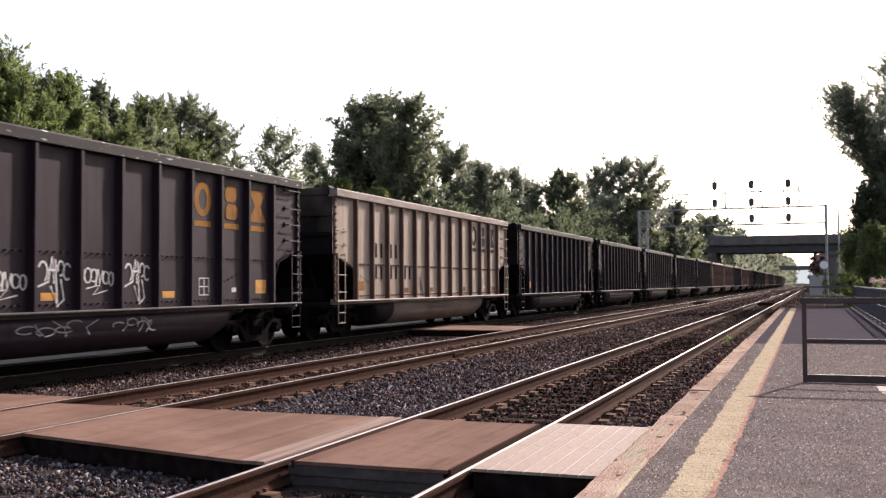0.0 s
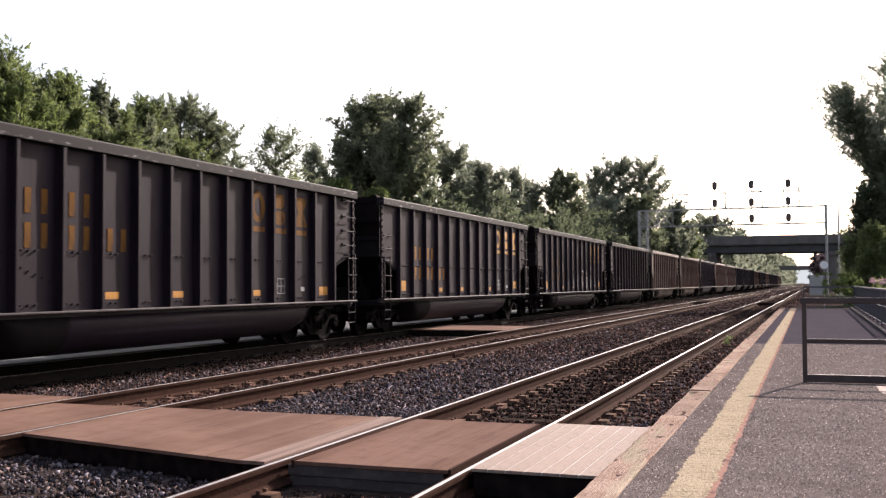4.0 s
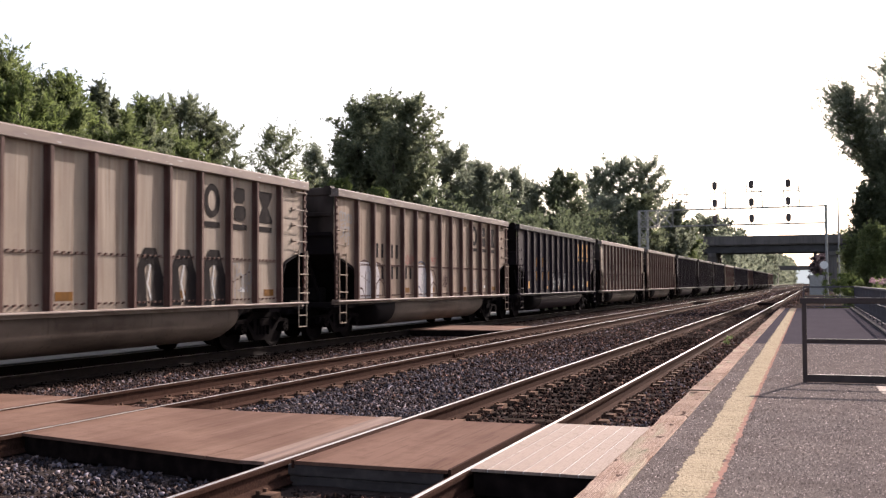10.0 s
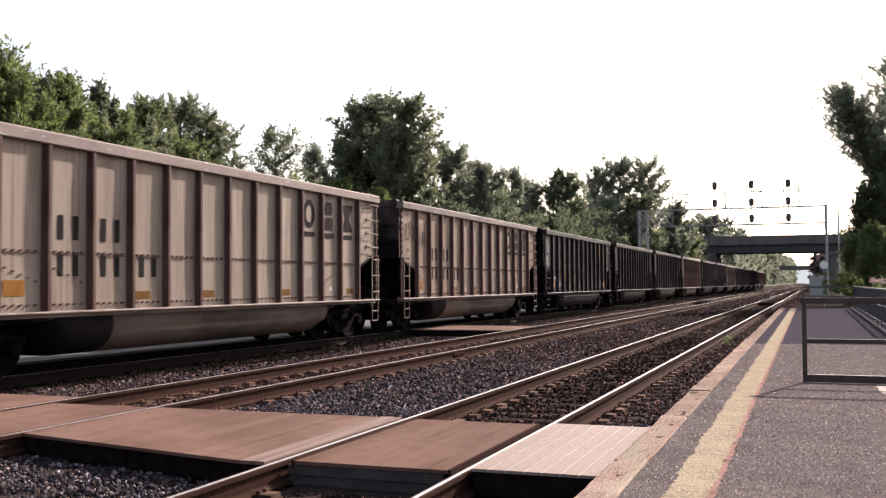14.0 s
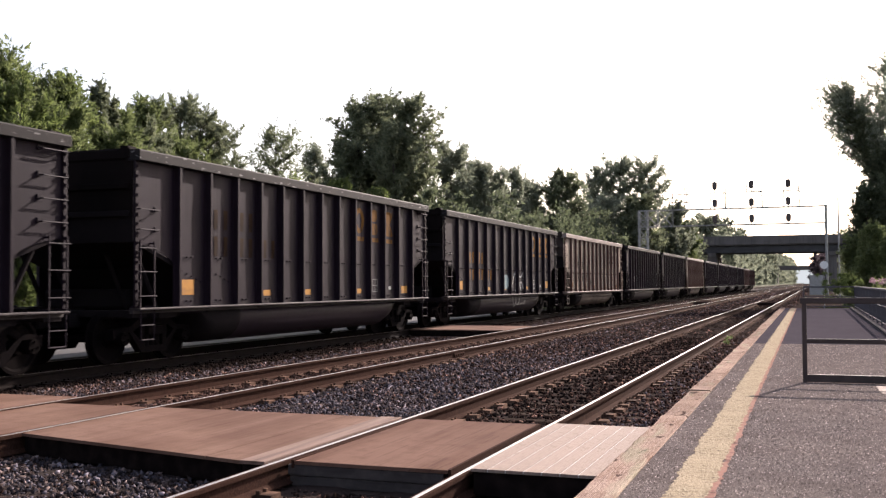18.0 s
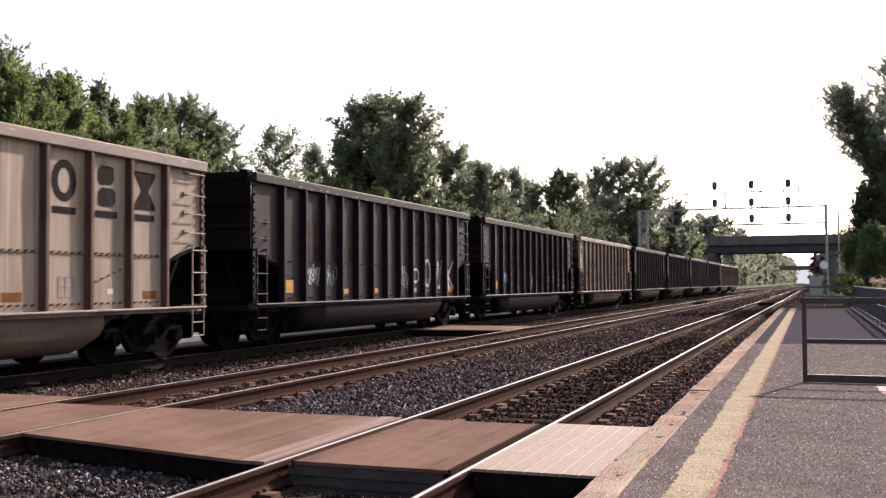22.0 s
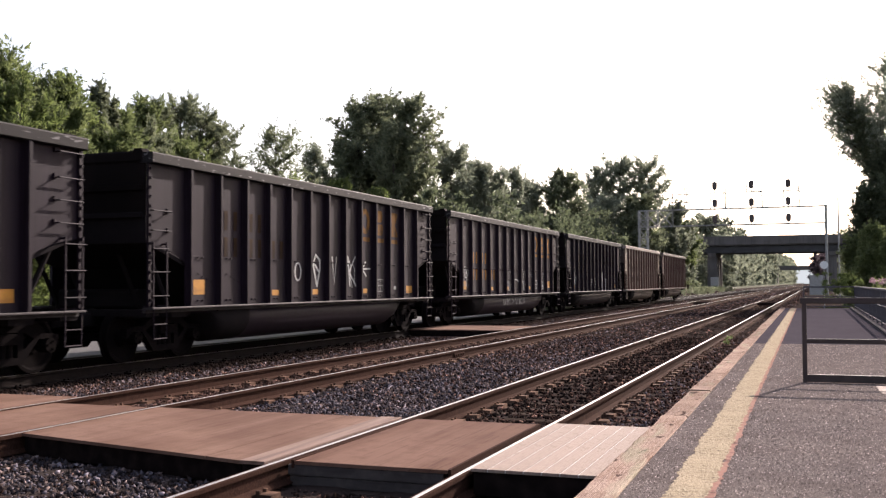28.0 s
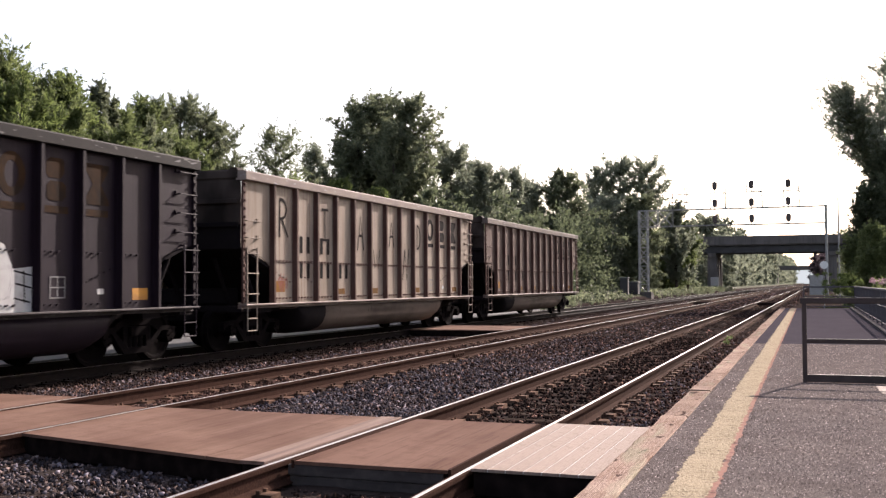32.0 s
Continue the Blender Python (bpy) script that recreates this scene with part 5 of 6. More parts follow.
# one row a car, from the head: build, paint, emblem, running marks, graffiti as (kind, bay, height, w, h, spray)
W, G, K, Y, C, B, R, D, P = CHALK, GREY_SPRAY, INK, GREEN_SPRAY, TEAL_SPRAY, BLUE_SPRAY, RED_SPRAY, DULL_RED, PALE_SPRAY
CONSIST = [
    (LONG, DARK_C, MID, FADED, [("SCRAWL", 4, 1.42, 0.4, 0.26, W), ("VTAG", 5, 1.45, 0.36, 0.38, W), ("SCRAWL", 6, 1.48, 0.36, 0.26, W), ("VTAG", 7, 1.45, 0.34, 0.38, W), ("s44", 5, 0.72, 0.8, 0.14, G), ("s45", 7, 0.72, 0.6, 0.14, G)]),
    (LONG, TAN_A, INK, INK, [("s5", 4, 1.4, 0.18, 0.35, K)]),
    (SHORT, DARK_B, FAINT, FAINT, []),
    (SHORT, DARK_B, FADED, FADED, []),
    (LONG, DARK_A, ORANGE, MID, []),
    (LONG, DARK_A, MID, FADED, [("BO", 5, 1.4, 0.3, 0.32, G), ("X", 6, 1.4, 0.25, 0.36, G), ("HUMP", 7, 1.55, 0.5, 0.5, D), ("J", 7, 1.55, 0.46, 0.48, W), ("HUMP", 8, 1.55, 0.48, 0.5, D), ("DD", 8, 1.55, 0.42, 0.48, W), ("s8", 9, 1.4, 0.25, 0.3, G), ("s9", 10, 1.4, 0.25, 0.32, G)]),
    (SHORT, DARK_A, FAINT, FAINT, [("s10", 1, 1.6, 0.28, 0.16, W), ("s46", 1, 1.35, 0.28, 0.14, W), ("s11", 5, 1.5, 0.2, 0.35, Y)]),
    (LONG, TAN_A, INK, INK, [("DOT", 3, 2.38, 0.3, 0.3, K), ("s47", 2, 1.2, 0.25, 0.2, K), ("ARCH", 7, 1.5, 0.4, 0.48, K), ("CURL", 7, 1.5, 0.4, 0.42, W), ("ARCH", 8, 1.5, 0.44, 0.48, K), ("CURL", 8, 1.5, 0.4, 0.45, W), ("ARCH", 9, 1.5, 0.42, 0.5, K), ("CURL", 9, 1.5, 0.35, 0.45, W), ("s14", 10, 1.5, 0.38, 0.42, G), ("s48", 2, 0.7, 0.5, 0.12, K)]),
    (LONG, TAN_B, INK, INK, [("FILL", 0, 1.53, 0.46, 0.5, P), ("RIM", 0, 1.53, 0.45, 0.5, D), ("DOMER", 1, 1.5, 0.46, 0.48, P), ("RIMB", 1, 1.5, 0.4, 0.48, D), ("FILL", 4, 1.52, 0.42, 0.5, P), ("RIM", 4, 1.56, 0.42, 0.52, B), ("DOMER", 5, 1.42, 0.46, 0.42, P), ("RIMB", 5, 1.42, 0.4, 0.42, D), ("s18", 3, 2.05, 0.36, 0.2, R), ("s16", 6, 1.5, 0.25, 0.25, D), ("s17", 5, 2.1, 0.2, 0.12, R), ("SCRAWL", -1, 3.0, 0.34, 0.26, G), ("VTAG", -1, 2.6, 0.3, 0.26, G)]),
    (LONG, DARK_A, ORANGE, MID, [("s19", 4, 1.45, 0.3, 0.4, W), ("s20", 5, 1.45, 0.35, 0.33, W), ("s50", 6, 1.45, 0.25, 0.4, W), ("SCRAWL", 10, 1.55, 0.32, 0.2, G), ("VTAG", 10, 1.35, 0.34, 0.2, G)]),
    (LONG, TAN_A, INK, INK, []),
    (LONG, TAN_B, INK, INK, [("s22", 0, 2.7, 0.25, 0.3, K), ("s51", -1, 2.9, 0.35, 0.3, K), ("s52", 4, 1.6, 0.3, 0.5, G), ("s53", 5, 1.6, 0.3, 0.45, G), ("s54", 7, 1.5, 0.3, 0.35, G)]),
    (LONG, DARK_B, FADED, MID, [("s23", -1, 3.0, 0.32, 0.5, W), ("s55", -1, 2.35, 0.35, 0.3, W), ("s24", 0, 1.62, 0.3, 0.13, W), ("s56", 1, 1.4, 0.3, 0.2, W), ("N", 4, 1.55, 0.25, 0.3, G), ("s25", 5, 1.5, 0.25, 0.25, G), ("V", 7, 1.5, 0.2, 0.3, G), ("s26", 10, 1.45, 0.2, 0.3, G)]),
    (SHORT, DARK_A, FADED, FAINT, []),
    (LONG, DARK_B, MID, MID, [("DOT", 5, 1.46, 0.5, 0.32, C), ("WILDA", 6, 1.45, 0.44, 0.42, W), ("WILDB", 7, 1.45, 0.42, 0.42, W), ("TUBW", 7, 0.7, 0.9, 0.2, G)]),
    (LONG, TAN_A, INK, INK, [("s58", 7, 2.6, 0.08, 0.6, W), ("s59", 4, 1.4, 0.2, 0.25, K)]),
    (SHORT, DARK_A, FAINT, FAINT, [("s29", 1, 1.62, 0.32, 0.26, W), ("s60", 1, 1.58, 0.28, 0.2, W), ("s61", 2, 1.6, 0.28, 0.25, C), ("COMB", 7, 1.6, 0.34, 0.34, W), ("B", 8, 1.75, 0.36, 0.34, W), ("O", 9, 1.72, 0.42, 0.4, W), ("N", 10, 1.7, 0.32, 0.4, W), ("K", 11, 1.68, 0.44, 0.42, W)]),
    (SHORT, DARK_B, FAINT, FAINT, [("s31", 1, 1.62, 0.3, 0.22, W), ("s62", 1, 1.6, 0.25, 0.18, W), ("COMB", 5, 1.6, 0.3, 0.34, W), ("B", 8, 1.65, 0.24, 0.22, W), ("HEART", 9, 1.7, 0.26, 0.34, W), ("N", 10, 1.65, 0.2, 0.3, W), ("K", 11, 1.7, 0.24, 0.24, W)]),
    (LONG, TAN_A, INK, INK, [("s33", -1, 2.95, 0.2, 0.25, K), ("s34", 6, 1.5, 0.22, 0.28, K), ("s35", 6, 2.45, 0.25, 0.2, B), ("O", 7, 2.55, 0.22, 0.25, B), ("K", 8, 2.5, 0.26, 0.3, B), ("s63", 7, 1.4, 0.3, 0.3, G), ("s64", 3, 0.72, 0.6, 0.14, K)]),
    (SHORT, DARK_A, MID, FADED, []),
    (SHORT, DARK_A, FADED, FAINT, [("O", 4, 1.68, 0.26, 0.2, W), ("HEART", 5, 1.72, 0.36, 0.36, W), ("V", 6, 1.72, 0.2, 0.32, W), ("K", 7, 1.72, 0.34, 0.36, W), ("CURL", 7, 1.66, 0.3, 0.34, W), ("ARROW", 8, 1.78, 0.3, 0.24, W)]),
    (LONG, DARK_C, MID, MID, [("s65", 0, 1.75, 0.28, 0.25, W), ("s66", 0, 1.45, 0.28, 0.2, G), ("FACE", 5, 1.5, 0.4, 0.42, G), ("DASH", 6, 1.5, 0.42, 0.2, W), ("FACE", 7, 1.52, 0.4, 0.46, G), ("DAL", 8, 1.8, 0.36, 0.18, G), ("FACE", 10, 1.52, 0.3, 0.4, G), ("TUBROW", 6, 0.72, 1.5, 0.15, G)]),
    (SHORT, DARK_A, FAINT, FAINT, [("s39", 0, 1.7, 0.32, 0.4, W), ("s70", 0, 1.55, 0.3, 0.3, C), ("SCRAWL", 4, 1.5, 0.34, 0.28, W), ("COMB", 5, 1.55, 0.34, 0.36, W), ("STRIPES", 7, 1.36, 0.38, 0.36, W), ("DOMEL", 7, 1.5, 0.39, 0.52, W), ("OUTL", 7, 1.45, 0.38, 0.46, K), ("STRIPES", 8, 1.36, 0.38, 0.36, W), ("DOMER", 8, 1.5, 0.39, 0.52, W), ("OUTR", 8, 1.45, 0.38, 0.46, K)]),
    (LONG, TAN_A, INK, INK, [("R", 0, 2.85, 0.3, 0.4, K), ("I", 2, 2.8, 0.32, 0.36, K), ("A", 4, 2.7, 0.3, 0.42, K), ("W", 5, 2.05, 0.26, 0.24, K), ("A", 6, 2.75, 0.28, 0.34, K), ("N", 7, 1.95, 0.3, 0.42, K), ("D", 8, 2.75, 0.26, 0.34, K), ("s71", 0, 1.45, 0.2, 0.2, R)]),
    (LONG, TAN_C, INK, INK, []),
]
LOOKS = {"dark_brown_grey_paint": "dark brown-grey steel coal gondola with faded orange marks", "black_brown_paint": "sooty black-brown steel coal gondola with worn marks", "weathered_brown_paint": "weathered brown steel coal gondola with patchy marks", "tan_paint": "pale tan ribbed steel coal gondola with black marks", "rusty_tan_paint": "rust-streaked tan steel coal gondola with black marks", "red_brown_paint": "reddish brown ribbed coal gondola at the train's tail"}


# the far end of each car at the start, and the way the train has run at a time
CAR_END = [20.42]
for row in CONSIST[1:]:
    CAR_END.append(CAR_END[-1] + (16.125 if row[0] == LONG else 15.42))


# per-car shifts along the track, fitted to the camera's view
for k in range(CARS):
    CAR_END[k] += float(np.interp(k, (0, 1, 5, 7, 9, 12, 14, 16, 20, 25), (-0.2, -0.07, 0.17, 0.09, -0.15, -0.14, -0.17, 0.03, 0.0, 0.0)))


def run(t):
    return 11.0965 * t - 0.00239 * t * t


def car_pose(k, t):
    return pose(T3, CAR_END[k] - HALVES[CONSIST[k][0]] - 0.02 - run(t), 0)


def coal_car(k):
    build, mat, emblem, marks, tags = CONSIST[k]
    tan = emblem is INK
    M = car_meshes(mat, RUST_POST if tan else mat, build, k % 3)
    far = HALVES[build] - HALF
    more = ", sprayed with graffiti" if tags else ""
    car = thing("coal_gondola", car_pose(k, 0.0), LOOKS[mat.name] + more, "railway wagon", "wagons of the coal train")
    flip = pose(0, 0, 0, 0, 0, 180)
    for m in (pose(0, 0, 0), flip):
        part("side_sheet", M["side"], car, m)
        for mirror in (1, -1):
            part("end_bay_sheet", M["end_bay"], car, m @ Matrix.Diagonal((1, mirror, 1, 1)))
        part("top_chord", M["chord"], car, m)
        part("side_sill", M["sill"], car, m)
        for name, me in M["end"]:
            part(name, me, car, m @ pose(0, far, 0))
        part("coupler", COUPLER, car, m @ pose(0, far, 0))
        part("air_hose", HOSE, car, m @ pose(0, far, 0))
        for y in POSTS[build]:
            part("post", M["post"], car, m @ pose(0, y, 0))
        for my in (1, -1):
            mm = (m if my == 1 else m @ Matrix.Diagonal((1, -1, 1, 1))) @ pose(0, far, 0)
            part("corner_post", M["corner"], car, mm)
            ladder = new("ladder")
            ladder.parent = car
            ladder.matrix_basis = mm
            for y in LADDER_Y:
                part("stile", M["stile"], ladder, pose(0, y, 0))
            for z in (1.2, 1.62, 2.03):
                part("rung", M["rung"], ladder, pose(0, 0, z))
            part("stirrup_step", M["step"], ladder)
            for z in (2.35, 2.7, 3.05, 3.45):
                if my == 1 or z < 2.8:
                    part("grab_iron", M["grab"], car, mm @ pose(0, 0, z))
    tagged(part("seam", M["rivet"], car), kind="stuff")
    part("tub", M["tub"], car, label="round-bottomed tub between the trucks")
    for name, me in UNDER[build]:
        part(name, me, car)
    for sy in (-1, 1):
        truck = part("truck", BOLSTER, car, pose(0, sy * (HALVES[build] - 1.13), 0), "black cast-steel four-wheel truck")
        part("side_frame", FRAME_SIDE, truck)
        part("side_frame", FRAME_SIDE, truck, flip)
        for oy in (-0.89, 0.89):
            part("wheelset", WHEELSET, truck, pose(0, oy, 0.457))
    em, nm = mark_meshes(emblem), mark_meshes(marks)
    first, zc, zn = (9, 2.29, 1.72) if build == LONG else (8, 2.66, 2.14)
    for i in range(3):
        part("emblem_shape", em["emblem"][i], car, pose(0, bay(build, first + i) - 0.05, 3.02))
    for z, ps in ((zc, (1, 2)), (zn, (1, 2, 3))):
        for p in ps:
            for dy in (-0.17, 0.17):
                part("mark_bar", nm["bar"], car, pose(0, bay(build, p) + dy, z))
    for i, p in enumerate((0, 3, 5, 8, 11)):
        big = i == 0 or (i == 4 and not tan)
        low = build == SHORT and i == 4
        part("reflector", PATCH if big and not tan and not low else PATCH_LOW if low and not tan else PATCH_TAN if big else PATCH_SMALL if not tan else PATCH_FADED, car, pose(0, bay(build, p) + (0.1 if i == 4 else -0.12), (1.24 if low else 1.35) if big else 1.22))
    part("stencil_box", STENCIL if emblem in (ORANGE, MID) else STENCIL_FAINT, car, pose(0, bay(build, 9), 1.36))
    part("tag_plate", TAG, car, pose(0, bay(build, 10) + 0.05, 1.29))
    for kind, p, z, w, h, spray in tags:
        seed = int(kind[1:]) if kind[1:].isdigit() else 0
        low = z < 0.9
        part("graffiti", graffiti(kind, seed, spray, w, h), car, pose(-0.052 if low else 0, bay(build, p), z))
    return car


TRAIN = [coal_car(k) for k in range(CARS)]
s = Shape().box(-0.05, 0.05, -0.05, 0.05, 0, 0.25).bar((0, 0.05, 0.16), (0, 0.09, 0.16), 0.08, 10, 1)
part("tail_marker", s.mesh("tail_marker", BLACK, RED_LAMP), TRAIN[-1], pose(1.0, HALF + 0.06, 0.9), "small red tail marker")


# ---- signal gantry ----
GY = 98.8
gantry = thing("signal_gantry", pose(0, GY, 0), "galvanised steel signal bridge spanning the three tracks", "signal gantry")
GL, GR, ZC0, ZC1 = -15.6, 1.0, 6.85, 8.4


def lattice(p, q, w, n, r=0.05):
    """A four-legged lattice column from p up to q."""
    s = Shape()
    p, q = Vector(p), Vector(q)
    legs = [Vector((a, b, 0)) for a, b in ((-w, -w), (w, -w), (w, w), (-w, w))]
    for a in legs:
        s.bar(p + a, q + a, r)
    for i in range(n):
        for k in range(4):
            a, b = legs[k], legs[(k + 1) % 4]
            lo, hi = p.lerp(q, i / n), p.lerp(q, (i + 1) / n)
            s.bar(lo + (a if i % 2 else b), hi + (b if i % 2 else a), r * 0.5, 5)
            s.bar(hi + a, hi + b, r * 0.5, 5)
    return s


part("column", lattice((GL, 0, 0.4), (GL, 0, ZC1), 0.40, 9, 0.08).mesh("column", GALV), gantry)
part("footing", Shape().box(GL - 0.8, GL + 0.8, -0.8, 0.8, -0.6, 0.55).mesh("footing", CONCRETE), gantry)
part("mast", Shape().bar((GR, 0, -0.4), (GR, 0, ZC1 + 0.1), 0.12, 10).mesh("mast", GALV), gantry)
for z in (ZC0, ZC1):
    for y in (-0.35, 0.35):
        part("chord_bar", Shape().bar((GL - 0.4, y, z), (GR, y, z), 0.05).mesh("chord_bar", GALV), gantry)
for i in range(2):
    x = GL + i * 1.4
    for y in (-0.35, 0.35):
        for p, q in (((x, y, ZC0), (x + 1.4, y, ZC1)), ((x, y, ZC1), (x + 1.4, y, ZC0)), ((x + 1.4, y, ZC0), (x + 1.4, y, ZC1))):
            part("web_bar", Shape().bar(p, q, 0.03, 5).mesh("web_bar", GALV), gantry)
for i in range(11):
    x = GL + 0.3 + i * 1.5
    part("web_bar", Shape().bar((x, -0.35, ZC1), (x + 1.4, 0.35, ZC1), 0.015, 4).mesh("web_bar", GALV), gantry)


def signal_head(x, z):
    """A target signal: an oval black backplate with three hooded lenses, seen from behind and the side."""
    s = Shape()
    out = [(0.23 * math.cos(a), 0.2 * math.sin(a) + (0.19 if math.sin(a) >= 0 else -0.19)) for a in [2 * math.pi * i / 16 for i in range(16)]]
    s.prism(out, 1, -0.02, 0.02)
    for dz in (-0.22, 0, 0.22):
        s.bar((0, -0.02, dz), (0, -0.22, dz), 0.09, 10)
    s.box(-0.16, 0.16, 0.02, 0.2, -0.36, 0.36, c=0.04)
    s.bar((0, 0.05, -0.7), (0, 0.05, -0.36), 0.045)
    return part("signal_head", s.mesh("signal_head", BLACK), gantry, pose(x, 0, z), "black oval signal head")


def rod(name, p, q, r, m=GIRDER):
    return part(name, Shape().bar(p, q, r, 5).mesh(name, m), gantry)


for x in (-8.85, -5.52, -2.25):
    for z in (10.6, 8.95, 7.42):
        signal_head(x, z)
    rod("head_mast", (x - 0.42, 0.15, ZC1), (x - 0.42, 0.15, 10.75), 0.045)
    rod("rail_post", (x + 0.95, 0.3, ZC1), (x + 0.95, 0.3, ZC1 + 2.0), 0.06)
    rod("rail_post", (x + 0.78, 0.3, ZC1), (x + 0.78, 0.3, ZC1 + 1.9), 0.03)
    for k in range(7):
        rod("ladder_rung", (x + 0.78, 0.3, ZC1 + 0.15 + k * 0.26), (x + 0.95, 0.3, ZC1 + 0.15 + k * 0.26), 0.016)
    rod("hand_rail", (x - 0.42, 0.3, 9.95), (x + 0.95, 0.3, 9.95), 0.05)
    for z in (9.0, 9.85):
        rod("stay", (x + 0.95, 0.3, z), (x + 1.6, 0.3, z), 0.02)
    rod("drop_bar", (x + 0.35, 0.0, ZC0), (x + 0.35, 0.0, ZC0 + 0.45), 0.03, GALV)
x = -12.2
for dx, hh in ((-0.95, 1.5), (-0.65, 2.3), (-0.1, 1.6), (0.55, 2.3), (0.72, 2.2)):
    rod("rail_post", (x + dx, 0.3, ZC1), (x + dx, 0.3, ZC1 + hh), 0.045)
for z0, z1 in ((0.75, 0.75), (1.5, 1.5)):
    rod("hand_rail", (x - 0.95, 0.3, ZC1 + z0), (x + 1.1, 0.3, ZC1 + z1), 0.05)

pole = thing("utility_pole", pose(2.15, 104.0, 0), "thin grey pole beside the platform trees", "pole")
part("shaft", Shape().bar((0, 0, -0.4), (0, 0, 9.6), 0.09, 8, r2=0.07).mesh("shaft", GALV), pole)

sign = thing("round_sign", pose(0.5, 66.0, -0.3), "round white sign disc on a slim post past the platform", "sign")
part("disc", Shape().bar((0, -0.02, 2.75), (0, 0.02, 2.75), 0.24, 20).mesh("disc", WHITE), sign)
part("post", Shape().bar((0, 0.05, -0.4), (0, 0.05, 2.9), 0.035, 8).mesh("post", GALV), sign)

# relay boxes by the gantry foot
for x, y, w, hh, up, label in ((-16.3, 92.0, 0.35, 1.5, 0.6, "grey-green metal relay cabinet beside the far track"), (-16.0, 95.0, 0.5, 1.1, 0.6, "grey-green metal relay cabinet beside the far track"), (0.1, 140.0, 0.85, 2.5, 0.0, "large grey metal relay cabinet beside the near track")):
    box = thing("relay_cabinet", pose(x, y, BED + up), label, "cabinet", "relay cabinets")
    part("body", Shape().box(-w, w, -w, w, 0, hh, c=0.02).mesh("body", GALV if up == 0 else GIRDER), box)
    part("lid", Shape().box(-w - 0.05, w + 0.05, -w - 0.05, w + 0.05, hh, hh + 0.06, c=0.01).mesh("lid", GALV), box)

# ---- road bridge ----
BY = 200.0
bridge = thing("road_bridge", pose(0, BY, 0), "grey concrete and steel road overpass crossing the tracks", "bridge")
part("parapet", Shape().box(-45, 40, -0.3, 0.3, 8.64, 10.3, c=0.05).mesh("parapet", CONCRETE), bridge)
part("parapet", Shape().box(-45, 40, 11.7, 12.3, 8.64, 10.3, c=0.05).mesh("parapet", CONCRETE), bridge)
part("deck", Shape().box(-45, 40, -0.1, 12.1, 8.5, 8.9).mesh("deck", CONCRETE), bridge)
for y in (0.5, 3.2, 6.0, 8.8, 11.5):
    s = Shape().box(-45, 40, y - 0.05, y + 0.05, 7.2, 8.5).box(-45, 40, y - 0.3, y + 0.3, 7.12, 7.2)
    part("girder", s.mesh("girder", GIRDER), bridge)
for x in (-18.6, 2.9):
    part("pier_cap", Shape().box(x - 0.7, x + 0.7, -0.4, 12.4, 6.4, 7.12, c=0.05).mesh("pier_cap", CONCRETE), bridge)
    for y in (0.8, 6.0, 11.2):
        part("pier", Shape().box(x - 0.9, x + 0.9, y - 0.6, y + 0.6, -0.6, 6.4, c=0.06).mesh("pier", CONCRETE), bridge)
for x0, x1 in ((-46, -22.5), (8.5, 41)):
    part("abutment", Shape().box(x0, x1, 0.4, 11.6, -0.6, 7.1).mesh("abutment", CONCRETE), bridge)
for x in range(-44, 40, 3):
    part("parapet_post", Shape().box(x - 0.06, x + 0.06, -0.06, 0.06, 10.3, 10.57).mesh("parapet_post", GALV), bridge)
far = thing("road_bridge", pose(0, 520.0, 0), "second grey overpass far down the line", "bridge")
part("deck", Shape().box(-40, 30, 0, 10, 7.6, 9.6).mesh("deck", CONCRETE), far)
for x in (-18, 4):
    part("pier", Shape().box(x - 0.8, x + 0.8, 1, 9, -0.6, 7.6).mesh("pier", CONCRETE), far)
for x in (-21.3, -17.6):
    part_block = thing("concrete_block", pose(x, BY - 6, BED + 0.6), "pale concrete block at the foot of the bridge", "concrete block", "concrete blocks")
    part("block", Shape().box(-0.7, 0.7, -0.5, 0.5, 0, 2.1, c=0.06).mesh("block", PALE), part_block)


# paved lane beyond the far track, and the pale shed beside it
s = Shape().box(-24.0, -15.0, -30, 60, BED - 0.3, BED + 0.06)
tagged(part("lane", s.mesh("lane", LANE)), "pale paved lane beyond the far track", "lane", kind="structure")
shed = thing("kiosk", pose(-22.5, 16.6, BED + 0.06), "low pale kiosk with a dark purple sign board", "kiosk")
part("wall", Shape().box(-1.2, 1.2, -1.6, 1.6, 0, 2.1).mesh("wall", PALE), shed)
part("roof", Shape().prism([(-1.4, 2.1), (1.4, 2.1), (0, 2.7)], 1, -1.8, 1.8).mesh("roof", PALE), shed)
part("sign_board", Shape().box(1.2, 1.24, -1.3, 1.3, 0.9, 1.6).mesh("sign_board", PURPLE), shed, label="dark purple sign board with white bars")
for i in range(5):
    part("letter_bar", Shape().box(1.24, 1.246, -1.0 + i * 0.42, -0.75 + i * 0.42, 1.2, 1.45).mesh("letter_bar", CHALK), shed)


# ---- trees ----
def leaves(centres, radii, per, size, seed):
    """Small folded leaves strewn about clump centres; gives verts and faces."""
    c = np.asarray(centres, float)
    return spray(c, c, radii, per, size, seed)


